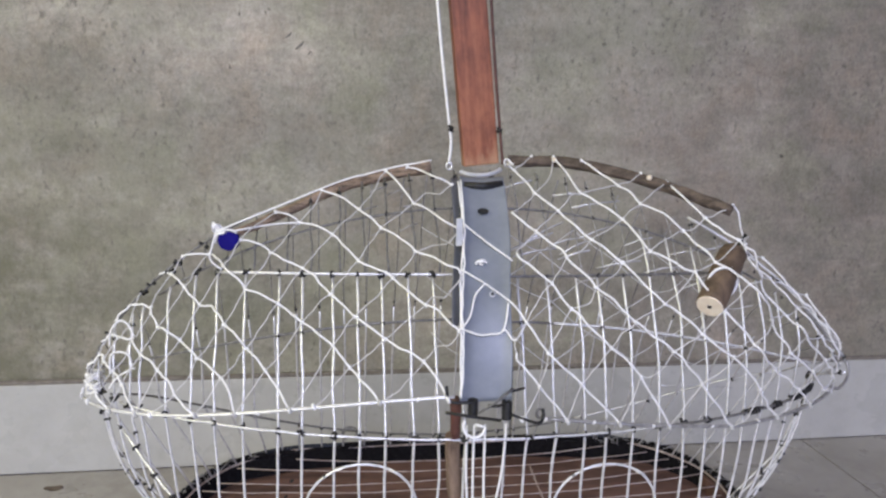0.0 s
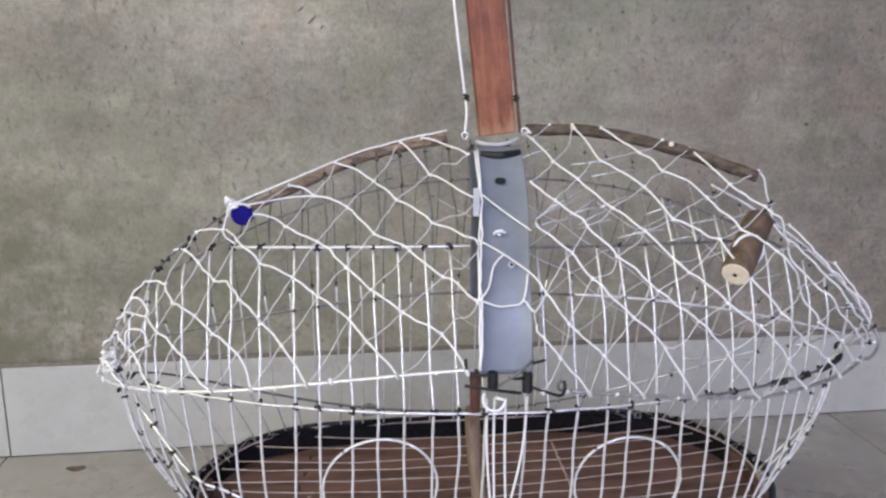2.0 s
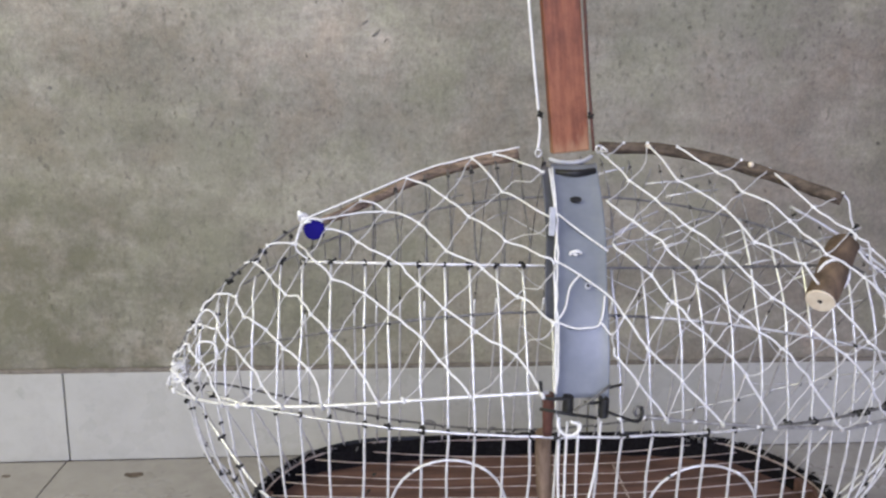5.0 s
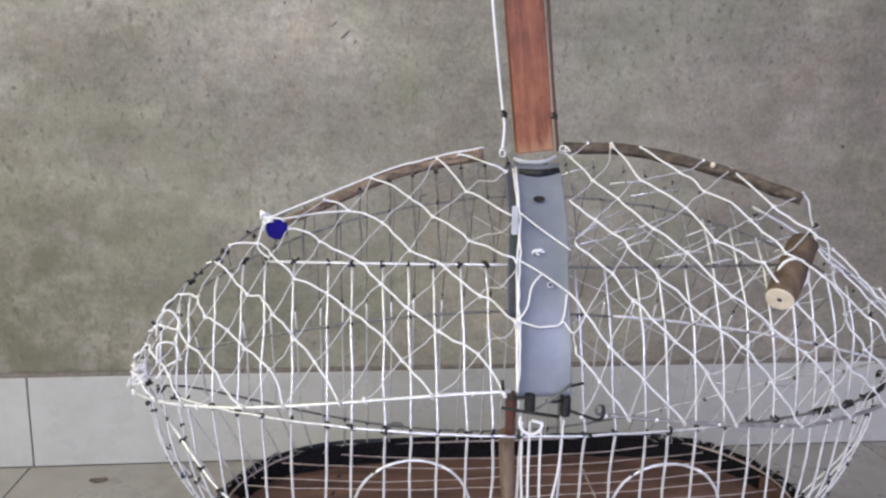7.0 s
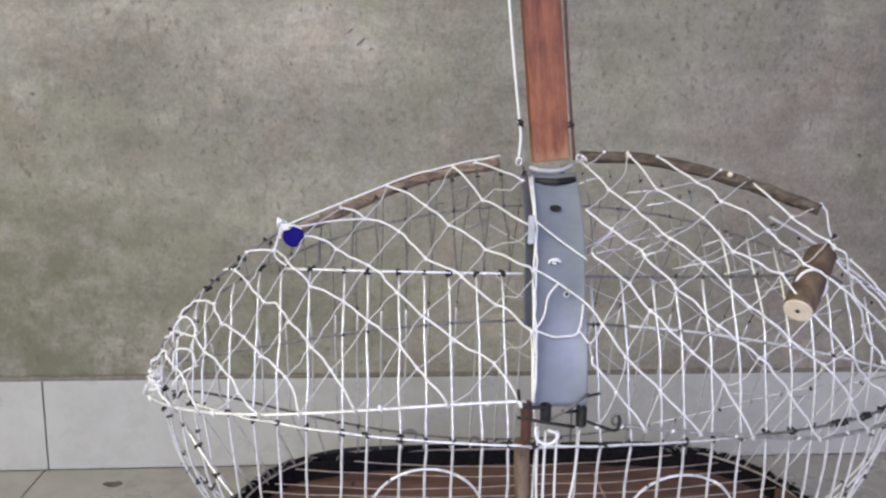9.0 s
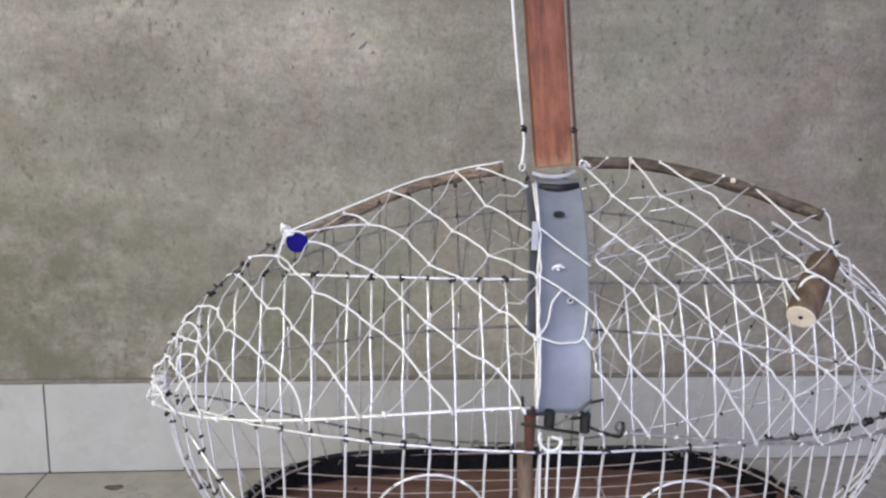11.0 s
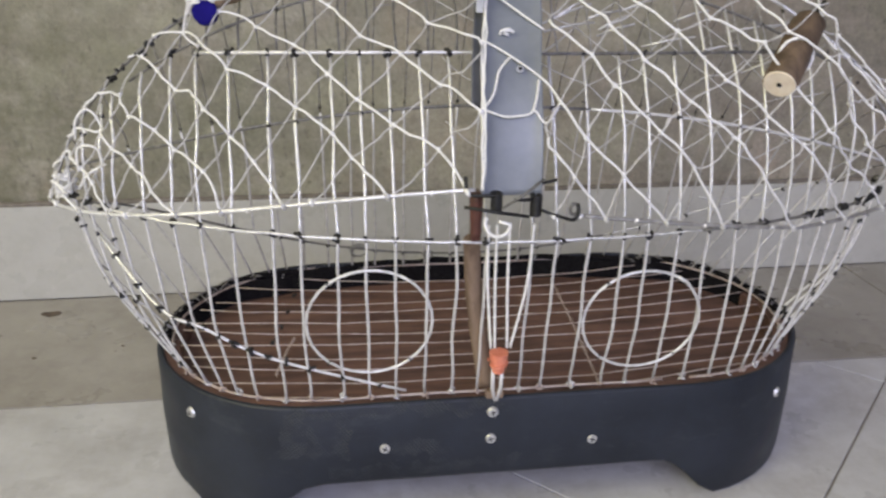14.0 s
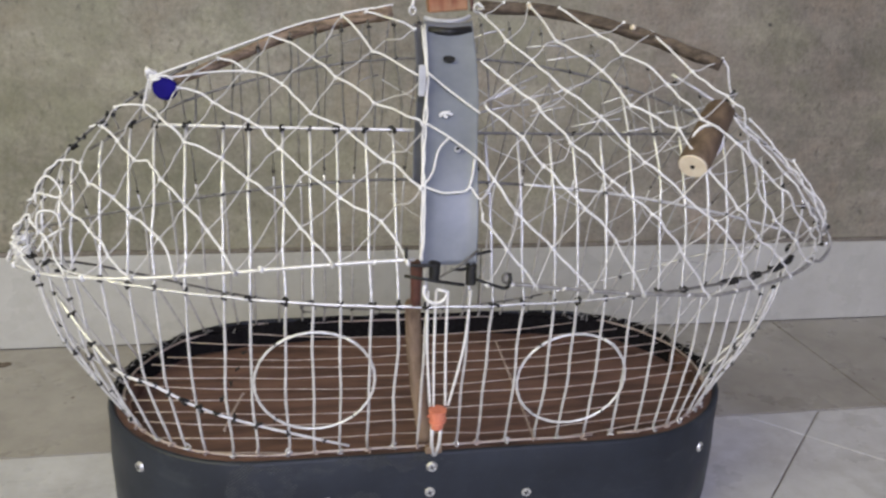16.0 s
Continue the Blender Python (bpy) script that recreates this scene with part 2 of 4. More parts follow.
def worn_handle():
    """Red-brown varnish, streaked, rubbed down to bare wood at the foot."""
    m, t, b = material("red_brown_wood", (0.2, 0.08, 0.04), 0.55)
    c = ramp(t, noise_of(t, 34, 6, 0.7, (3.0, 3.0, 0.3)), ((0.28, (0.085, 0.024, 0.010)), (0.5, (0.235, 0.076, 0.034)), (0.72, (0.37, 0.140, 0.066))))
    grime = ramp(t, noise_of(t, 62, 8, 0.75, (1.0, 1.0, 0.8)), ((0.34, (0.68, 0.64, 0.62)), (0.52, (1.0, 1.0, 1.0)), (0.70, (1.16, 1.13, 1.10))))
    c = mixed(t, "MULTIPLY", 1.0, c, grime)
    xyz = t.nodes.new("ShaderNodeSeparateXYZ")
    t.links.new(t.nodes.new("ShaderNodeTexCoord").outputs["Object"], xyz.inputs[0])
    edge = node(t, "ShaderNodeMath")
    edge.operation = "MULTIPLY_ADD"
    t.links.new(noise_of(t, 70, 4, 0.65, (2.0, 2.0, 0.6)), edge.inputs[0])
    edge.inputs[1].default_value = 0.06
    t.links.new(xyz.outputs[2], edge.inputs[2])
    bare = ramp(t, edge.outputs[0], ((0.030, (0.9, 0.9, 0.9)), (0.046, (0, 0, 0))))
    t.links.new(mixed(t, "MIX", bare, c, (0.44, 0.24, 0.13)), b.inputs["Base Color"])
    bumped(t, b, noise_of(t, 60, 5, 0.7, (3.0, 3.0, 0.3)), 0.4, 0.001)
    return m


HANDLE = worn_handle()
DARK_BARK = plain("dark_bark", (0.035, 0.027, 0.021), (0.21, 0.160, 0.118), 0.9, 0.0, 110, 0.8, (0.6, 2.0, 2.0), 0.003)
BARK = plain("brown_bark", (0.06, 0.042, 0.030), (0.47, 0.345, 0.245), 0.9, 0.0, 110, 0.8, (0.6, 2.0, 2.0), 0.003)
FLOAT = plain("brown_float_wood", (0.055, 0.036, 0.022), (0.18, 0.122, 0.078), 0.75, 0.0, 45, 0.4, (2.0, 2.0, 0.5), 0.002)
PALE = plain("pale_cut_wood", (0.70, 0.58, 0.43), (0.86, 0.77, 0.63), 0.8, 0.0, 120, 0.3)
PEG = plain("weathered_wood", (0.13, 0.085, 0.055), (0.32, 0.23, 0.16), 0.8, 0.0, 60, 0.5, (3.0, 3.0, 0.4))
STRAP = plain("grey_plastic", (0.155, 0.172, 0.205), (0.215, 0.236, 0.275), 0.42, 0.0, 40, 0.12)
STRAP.node_tree.nodes["Principled BSDF"].inputs["Specular IOR Level"].default_value = 0.8
# The strap's grey again, darkened for the shade behind the front strap.
SHADOW_STRAP = plain("shaded_grey_plastic", (0.10, 0.105, 0.115), (0.15, 0.155, 0.17), 0.45, 0.0, 40, 0.12)
BLUE = plain("blue_plastic", (0.006, 0.004, 0.10), (0.012, 0.008, 0.17), 0.8, 0.0, 60, 0.1)
BLUE.node_tree.nodes["Principled BSDF"].inputs["Specular IOR Level"].default_value = 0.12
ORANGE = plain("orange_tape", (0.62, 0.17, 0.10), (0.85, 0.32, 0.20), 0.5, 0.0, 150, 0.3)
CLEAR = plain("white_plastic", (0.42, 0.43, 0.46), (0.58, 0.59, 0.62), 0.3, 0.0, 80, 0.1)
SCREW = plain("zinc_screw", (0.55, 0.55, 0.54), (0.80, 0.80, 0.79), 0.35, 0.7, 400, 0.2)
TUBE = plain("dark_red_tube", (0.05, 0.018, 0.012), (0.14, 0.05, 0.035), 0.5, 0.0, 90, 0.2)


# ---- mesh helpers ----
def part(name, mesh, mat, parent=None, label=""):
    if isinstance(mesh, bmesh.types.BMesh):
        data = bpy.data.meshes.new(name)
        mesh.to_mesh(data)
        mesh.free()
    else:
        data = mesh
    if mat and not data.materials:
        data.materials.append(mat)
    ob = new(name, data)
    if parent:
        ob.parent = parent
    if label:
        ob["label"] = label
    return ob


def smooth(ob):
    for p in ob.data.polygons:
        p.use_smooth = True
    return ob


def lines(paths, radius, sides=6, taper=1.0):
    """One mesh of tubes along the given paths."""
    verts, faces = [], []
    for path in paths:
        pts = [Vector(p) for p in path]
        first = len(verts)
        side = None
        for i, p in enumerate(pts):
            d = (pts[min(i + 1, len(pts) - 1)] - pts[max(i - 1, 0)]).normalized()
            if side is None:
                side = d.orthogonal().normalized()
            side = (side - d * side.dot(d)).normalized()
            up = d.cross(side)
            r = radius * (1 + (taper - 1) * i / max(len(pts) - 1, 1))
            for k in range(sides):
                a = 2 * math.pi * k / sides
                verts.append(p + (side * math.cos(a) + up * math.sin(a)) * r)
        for i in range(len(pts) - 1):
            for k in range(sides):
                a, b = first + i * sides + k, first + i * sides + (k + 1) % sides
                faces.append((a, b, b + sides, a + sides))
        faces.append(tuple(first + k for k in reversed(range(sides))))
        faces.append(tuple(first + (len(pts) - 1) * sides + k for k in range(sides)))
    me = bpy.data.meshes.new("tube")
    me.from_pydata([tuple(v) for v in verts], [], faces)
    me.polygons.foreach_set("use_smooth", [len(p.vertices) == 4 for p in me.polygons])
    return me


def curve(points, steps=6):
    """A smooth path through the points."""
    p = [Vector(v) for v in points]
    out = []
    for i in range(len(p) - 1):
        a, b, c, d = p[max(i - 1, 0)], p[i], p[i + 1], p[min(i + 2, len(p) - 1)]
        for k in range(steps):
            t = k / steps
            out.append(0.5 * (2 * b + (c - a) * t + (2 * a - 5 * b + 4 * c - d) * t * t + (3 * b - a - 3 * c + d) * t ** 3))
    return out + [p[-1]]


def slab(outline, z0, z1, bevel=0.0):
    """A prism over a flat outline of (x, y)."""
    bm = bmesh.new()
    f = bm.faces.new([bm.verts.new((x, y, z0)) for x, y in outline])
    bm.normal_update()
    if f.normal.z > 0:
        f.normal_flip()
    got = bmesh.ops.extrude_face_region(bm, geom=[f])
    bmesh.ops.translate(bm, vec=(0, 0, z1 - z0), verts=[g for g in got["geom"] if isinstance(g, bmesh.types.BMVert)])
    bmesh.ops.recalc_face_normals(bm, faces=bm.faces)
    if bevel:
        edges = [e for e in bm.edges if all(v.co.z > max(z0, z1) - 1e-6 for v in e.verts)]
        bmesh.ops.bevel(bm, geom=edges, offset=bevel, segments=2, affect="EDGES", profile=0.6)
    return bm


def block(x0, x1, y0, y1, z0, z1, bevel=0.0):
    bm = slab([(x0, y0), (x1, y0), (x1, y1), (x0, y1)], z0, z1)
    if bevel:
        bmesh.ops.bevel(bm, geom=list(bm.edges), offset=bevel, segments=2, affect="EDGES", profile=0.6)
    return bm


def clipped(poly, a, b, gap):
    """The part of a convex outline to the left of the line from a to b, kept gap away from it."""
    ax, ay = a
    dx, dy = b[0] - ax, b[1] - ay
    n = math.hypot(dx, dy)
    far = [(dx * (y - ay) - dy * (x - ax)) / n - gap for x, y in poly]
    out = []
    for i, p in enumerate(poly):
        q, f, g = poly[(i + 1) % len(poly)], far[i], far[(i + 1) % len(poly)]
        if f >= 0:
            out.append(p)
        if f * g < 0:
            k = f / (f - g)
            out.append((p[0] + (q[0] - p[0]) * k, p[1] + (q[1] - p[1]) * k))
    return out


# ---- the setting ----
WALL_Y, SKIRT_H = 0.4360, 0.113
wall = part("wall_north", block(-2.05, 3.0, WALL_Y, WALL_Y + 0.15, 0.0, 2.8), CONCRETE)
tagged(wall, "bare grey concrete wall with stains and pits", "wall", kind="structure")
# Other walls and everything overhead: unseen, added to enclose and shape the light.
part("unseen_wall_east", block(3.0, 3.15, -2.8, WALL_Y + 0.15, 0.0, 2.8), PLASTER)["kind"] = "structure"
west = part("unseen_wall_west", block(-2.05, -1.9, -0.22, WALL_Y, 0.0, 2.8), PLASTER)
west["kind"] = "structure"
part("unseen_pier", block(-2.05, -1.9, -2.65, -1.78, 0.0, 2.8), PLASTER, west)
part("unseen_parapet", block(-2.05, -1.9, -1.78, -0.22, 0.0, 0.98), PLASTER, west)
part("unseen_lintel", block(-2.05, -1.9, -1.78, -0.22, 2.32, 2.8), PLASTER, west)
south = part("unseen_wall_south", block(0.9, 3.0, -2.8, -2.65, 0.0, 2.8), PLASTER)
south["kind"] = "structure"
part("unseen_pier", block(-2.05, -1.9, -2.8, -2.65, 0.0, 2.8), PLASTER, south)
part("unseen_lintel", block(-1.9, 0.9, -2.8, -2.65, 2.4, 2.8), PLASTER, south)
unseen_ceiling = part("unseen_ceiling", block(-2.05, 3.15, -2.8, WALL_Y + 0.15, 2.8, 2.95), PLASTER)
unseen_ceiling["kind"] = "structure"
floor = part("floor", block(-2.05, 3.15, -2.8, WALL_Y + 0.15, -0.12, -0.0018), JOINT)
tagged(floor, "floor of grey-white glazed tiles with dark joints", "floor", kind="structure")
# Ground sheet out of view, added around the room.
ground = part("ground", block(-300, 300, -300, 300, -0.3, -0.125), PLASTER)
tagged(ground, "pale ground sheet added outside, out of view", "ground", kind="structure")

skirting = new("baseboard")
tagged(skirting, "row of cream glazed skirting tiles along the wall", "skirting", kind="structure")
SKIRT_JOINT, SKIRT_LEN = -0.515, 0.645
for k in range(-2, 5):
    x0 = SKIRT_JOINT + k * SKIRT_LEN + 0.0009
    part("tile", block(x0, x0 + SKIRT_LEN - 0.0018, WALL_Y - 0.009, WALL_Y - 0.0005, 0.0006, SKIRT_H, 0.0008), SKIRT, skirting)

SPECKS = ((-0.412, 0.283, 0.0022), (-0.33, 0.30, 0.0018))
CHIPS = ((-0.137, 0.515, 0.0022, 0.010, 48), (-0.149, 0.527, 0.0018, 0.007, 50), (-0.126, 0.507, 0.0014, 0.004, 35), (-0.345, 0.483, 0.0022, 0.0040, 10), (-0.322, 0.494, 0.0018, 0.0035, -20),
         (-0.312, 0.503, 0.0012, 0.005, 15), (-0.355, 0.472, 0.0014, 0.003, 40), (0.191, 0.448, 0.0014, 0.0040, 15), (-0.025, 0.447, 0.0012, 0.006, 20), (-0.023, 0.458, 0.0012, 0.005, -10),
         (-0.505, 0.450, 0.0035, 0.0028, 0), (0.446, 0.410, 0.0010, 0.003, 5), (-0.19, 0.432, 0.0012, 0.003, 30), (0.205, 0.49, 0.001, 0.0045, 8), (0.245, 0.478, 0.001, 0.004, -5))

# floor: a border row along the wall, then tiles laid on the diagonal
BORDER_Y, LATTICE = 0.19, 0.342
for k in range(-5, 6):
    x0 = 0.013 + k * 0.532
    if -1.7 < x0 < 2.4:
        part("tile", block(x0 + 0.001, x0 + 0.531, BORDER_Y + 0.001, WALL_Y - 0.0098, -0.003, 0.0, 0.0006), FLOOR, floor)
ROOM = [(-1.89, -2.64), (2.99, -2.64), (2.99, BORDER_Y - 0.001), (-1.89, BORDER_Y - 0.001)]
HALF = LATTICE - 0.0016
for i in range(-13, 13):
    for j in range(-13, 13):
        u, v = (0.074 + (i + 0.5) * LATTICE * 2 ** 0.5), (0.27 + (j + 0.5) * LATTICE * 2 ** 0.5)
        cx, cy, r = (u + v) / 2, (u - v) / 2, HALF / 2 ** 0.5
        poly = [(cx + r, cy), (cx, cy + r), (cx - r, cy), (cx, cy - r)]
        for n in range(4):
            poly = clipped(poly, ROOM[n], ROOM[(n + 1) % 4], 0.0) if len(poly) > 2 else poly
        if len(poly) > 2:
            part("tile", slab(poly, -0.003, random.uniform(-0.0004, 0.0002), 0.0006), FLOOR_PALE, floor)
speck = slab([(0.011 * math.cos(a), 0.005 * math.sin(a) * (1.3 if math.sin(3 * a) > 0 else 0.8)) for a in (k * math.pi / 9 for k in range(18))], 0.0002, 0.0012)
stain = part("dirt_spot", speck, DARK_BARK)
stain.location = (-0.427, 0.386, 0)
tagged(stain, "small brown speck of dirt on the floor tile", "dirt")
crumb = part("dirt_spot", slab([(0.005 * math.cos(a), 0.0025 * math.sin(a)) for a in (k * math.pi / 5 for k in range(10))], 0.0002, 0.001), DARK_BARK)
crumb.location = (-0.575, 0.39, 0)
tagged(crumb, "tiny brown crumb of dirt on the floor tile", "dirt")

for x, y, r in SPECKS:
    s = part("dirt_spot", slab([(r * math.cos(a), 0.6 * r * math.sin(a)) for a in (k * math.pi / 4 for k in range(8))], 0.0002, 0.0008), DARK_BARK)
    s.location = (x, y, 0)
    tagged(s, "tiny brown crumb of dirt on the floor tile", "dirt")

# chips and gouges in the plaster
for x, z, w, h, lean in CHIPS:
    bm = bmesh.new()
    bmesh.ops.create_icosphere(bm, subdivisions=2, radius=1.0)
    for v in bm.verts:
        v.co *= 1 + 0.5 * noise.noise(v.co * 1.7 + Vector((x * 90, z * 70, 0)))
        v.co = Vector((v.co.x * w * 0.7, v.co.y * 0.0008, v.co.z * h * 0.7))
    o = smooth(part("chip", bm, GOUGE, wall))
    o.matrix_basis = pose(x, WALL_Y, z, 0, lean, 0)

# mortar left along the top of the skirting
rim = []
for k in range(160):
    x = -1.6 + k * 0.02
    rim.append((x, WALL_Y - 0.004 + 0.002 * noise.noise((x * 30, 1, 0)), SKIRT_H + 0.001 + 0.002 * noise.noise((x * 45, 5, 0))))
mortar = part("mortar_bead", lines([rim], 0.0042, 6), GROUT)
tagged(mortar, "dark uneven mortar line above the skirting", "mortar", kind="structure")

# ---- the trap cage ----
trap = new("wire_cage")
tagged(trap, "home-made wire cage with white net, black base and wooden handle", "cage")

BCX, BHALF, BR, BCY = 0.0143, 0.2634, 0.13, 0.13
RIM_Z, BOARD_Z = 0.100, 0.081


def base_outline(inset, n=28):
    """The stadium outline of the base, from the front right round to the front."""
    r, h = BR - inset, BHALF - BR
    out = []
    for cx, a0 in ((BCX + h, -90), (BCX - h, 90)):
        for k in range(n + 1):
            a = radians(a0 + 180 * k / n)
            out.append((cx + r * math.cos(a), BCY + r * math.sin(a)))
    return out


def base_side(x, inset, front=True):
    """The y of the base outline at x."""
    r, h = BR - inset, BHALF - BR
    d = max(abs(x - BCX) - h, 0)
    y = math.sqrt(max(r * r - d * d, 0))
    return BCY - y if front else BCY + y


def stretch(points, step):
    out = []
    for i, p in enumerate(points):
        q = points[(i + 1) % len(points)]
        n = max(1, int(math.dist(p, q) / step))
        out += [(p[0] + (q[0] - p[0]) * k / n, p[1] + (q[1] - p[1]) * k / n) for k in range(n)]
    return out


def foot_height(x):
    """How high the lower edge of the base stands off the floor: feet at both ends."""
    e = min(max((0.178 - abs(x - 0.002)) / 0.052, 0.0), 1.0)
    return 0.036 * (e * e * (3 - 2 * e)) + (0.004 if abs(x - BCX) > 0.235 else 0)


bm = bmesh.new()
outer = stretch(base_outline(0.0), 0.008)
ring = []
for x, y in outer:
    n = Vector((x - min(max(x, BCX - BHALF + BR), BCX + BHALF - BR), y - BCY)).normalized()
    z0 = foot_height(x)
    rows = []
    for z, off in ((z0, 0.002), (z0 + 0.003, 0.0), (0.05 + z0 * 0.4, -0.001), (0.075, 0.0), (RIM_Z - 0.002, 0.0), (RIM_Z, 0.0012), (RIM_Z, 0.0035), (RIM_Z - 0.002, 0.0048), (0.06, 0.0048), (z0 + 0.002, 0.0048), (z0, 0.003)):
        wob = 0.0006 * noise.noise((x * 20, y * 20, z * 20))
        rows.append(bm.verts.new((x - n.x * (off + wob), y - n.y * (off + wob), z)))
    ring.append(rows)
for i, a in enumerate(ring):
    b = ring[(i + 1) % len(ring)]
    for k in range(len(a)):
        m = (k + 1) % len(a)
        bm.faces.new((a[k], b[k], b[m], a[m]))
bmesh.ops.recalc_face_normals(bm, faces=bm.faces)
base = smooth(part("base_band", bm, RUBBER, trap, "black rubber band bent to an oval, with arched feet"))

board = part("floor_board", slab(base_outline(0.0052), BOARD_Z - 0.012, BOARD_Z, 0.001), BOARD, trap, "rust-brown wooden board")
ledge_out, ledge_in = base_outline(0.0052), base_outline(0.017)
bm = bmesh.new()
n = len(ledge_out)
vo = [bm.verts.new((x, y, z)) for z in (BOARD_Z + 0.0005, RIM_Z - 0.003) for x, y in ledge_out]
vi = [bm.verts.new((x, y, z)) for z in (BOARD_Z + 0.0005, RIM_Z - 0.0035) for x, y in ledge_in]
for i in range(n):
    j = (i + 1) % n
    bm.faces.new((vo[n + i], vo[n + j], vi[n + j], vi[n + i]))
    bm.faces.new((vi[i], vi[n + i], vi[n + j], vi[j]))
bmesh.ops.recalc_face_normals(bm, faces=bm.faces)
for f in list(bm.faces):
    if all(v.co.y > BCY + 0.02 for v in f.verts):
        bm.faces.remove(f)
part("inner_rim", bm, BOARD, trap, "rust-brown wooden rim inside the band")


rag_rng = random.Random(17)
strips = []
for k in range(64):
    a = radians(-8 + 196 * k / 63)
    r, h = BR - 0.0075, BHALF - BR
    cx = BCX + h * min(max(math.cos(a) * 1.6, -1), 1)
    x, y = cx + r * math.cos(a), BCY + r * math.sin(a)
    strips.append(Vector((x, y, RIM_Z + 0.0005 + 0.0018 * rag_rng.uniform(-1, 1))))
part("lining", lines([curve(strips, 2)], 0.0030, 6), FELT, trap, "ragged black lining inside the rim")
fuzz = []
for p in curve(strips, 4)[::2]:
    for n in range(2):
        d = Vector((rag_rng.uniform(-1, 1), rag_rng.uniform(-1, 0.4), rag_rng.uniform(0.1, 0.8))) * rag_rng.uniform(0.002, 0.006)
        fuzz.append([p, p + d * 0.6 + Vector((0, 0, 0.0008)), p + d])
tagged(part("lining_threads", lines(fuzz, 0.0006, 4), FELT, trap, "frayed black threads along the rim"), kind="stuff")
lint = []
for p in curve(strips, 6):
    if abs(p.x - BCX) > 0.15 and rag_rng.random() < 0.35:
        q = p + Vector((rag_rng.uniform(-1, 1), rag_rng.uniform(-1.2, 0.2), rag_rng.uniform(-0.6, 1.0))) * 0.004
        d = Vector((rag_rng.uniform(-1, 1), rag_rng.uniform(-1, 0.3), rag_rng.uniform(-0.5, 0.6))) * 0.005
        lint.append(curve([q - d, q + Vector((0, -0.0008, 0.0012)), q + d], 3))
tagged(part("lint", lines(lint, 0.00045, 4), GREY_WIRE, trap, "grey wire ends and lint along the rim"), kind="stuff")
bm = bmesh.new()
ledge = [(p.x + (BCX - p.x) * 0.01, p.y - 0.002) for p in curve(strips, 1)]
tops = [bm.verts.new((x, y, RIM_Z - 0.001)) for x, y in ledge]
lows = [bm.verts.new((x + (BCX - x) * 0.01, y - 0.001, BOARD_Z + 0.0005)) for x, y in ledge]
for k in range(len(ledge) - 1):
    bm.faces.new((tops[k], lows[k], lows[k + 1], tops[k + 1]))
for v in lows:
    v.co.y += rag_rng.uniform(-0.002, 0.002)
part("lining_skirt", bm, FELT, trap, "black lining hanging to the board").modifiers.new("thick", "SOLIDIFY").thickness = 0.001


def screw_mesh():
    bm = bmesh.new()
    bmesh.ops.create_cone(bm, cap_ends=True, segments=18, radius1=0.0043, radius2=0.0032, depth=0.0018)
    for a in (0, 90):
        got = bmesh.ops.create_cube(bm, size=1, matrix=pose(0, 0, 0.0009, 0, 0, a + 20) @ Matrix.Diagonal((0.0044, 0.0009, 0.0006, 1)))
        for f in {f for v in got["verts"] for f in v.link_faces}:
            f.material_index = 1
    me = bpy.data.meshes.new("screw")
    bm.to_mesh(me)
    bm.free()
    me.materials.append(SCREW)
    me.materials.append(BLACK)
    return me


SCREW_MESH = screw_mesh()
for x, z in ((0.0, 0.0885), (-0.001, 0.067), (-0.076, 0.0645), (0.0735, 0.061), (-0.212, 0.079), (0.228, 0.072)):
    s = part("screw", SCREW_MESH, None, base, "zinc-plated cross-head screw")
    y = base_side(x, 0.0)
    h = BHALF - BR
    lean = math.degrees(math.asin(max(min((x - BCX - math.copysign(h, x)) / BR, 1), -1))) if abs(x - BCX) > h else 0
    s.matrix_basis = pose(x, y, z, 0, 0, lean) @ pose(0, -0.0008, 0, 90, 0, 0) @ pose(0, 0, 0, 0, 0, 700 * x)

bm = bmesh.new()
bmesh.ops.create_cone(bm, cap_ends=True, segments=12, radius1=0.0017, radius2=0.0017, depth=0.0006)
part("hole", bm, BLACK, base, "empty screw hole").matrix_basis = pose(-0.0645, 0.0005, 0.0685, 90, 0, 0)

# wire floor over the board
for k in range(11):
    y = 0.026 + k * 0.0208
    d = abs(y - BCY)
    half = BHALF - BR + math.sqrt(max((BR - 0.012) ** 2 - d * d, 0)) - 0.006
    sag, tilt = random.uniform(-0.0015, 0.0015), random.uniform(-0.004, 0.004)
    path = [(BCX - half + 2 * half * i / 12, y + tilt * (i / 6 - 1) + 0.003 * noise.noise((k * 1.7, i * 0.5, 0)), 0.0975 + sag - 0.0105 * (1 - (i / 6 - 1) ** 2) + 0.003 * noise.noise((k * 1.3, i * 0.45, 7))) for i in range(13)]
    part("floor_wire", lines([path], 0.00056, 5), FINE, trap)
part("rim_wire", lines([[(x, y, RIM_Z - 0.001 + 0.0012 * noise.noise((x * 40, y * 40, 0))) for x, y in stretch(base_outline(0.012), 0.02)]], 0.00095), FINE, trap, "rusted rim wire")

# shape of the cage above the base
RX, RA, RY, RB = 0.022, 0.316, 0.115, 0.125


def spread(x):
    return min(max((x - RX) / (RA if x < RX else RA - 0.010), -0.999), 0.999)


def girdle(x, front=True):
    """The widest ring: level in front, dipping at the back."""
    c = math.sqrt(1 - spread(x) ** 2)
    if front:
        return Vector((x, RY - RB * c, 0.2200 + 0.0125 * max(-spread(x), 0) ** 1.5))
    return Vector((x, RY + RB * c, 0.210 - 0.098 * c * c))


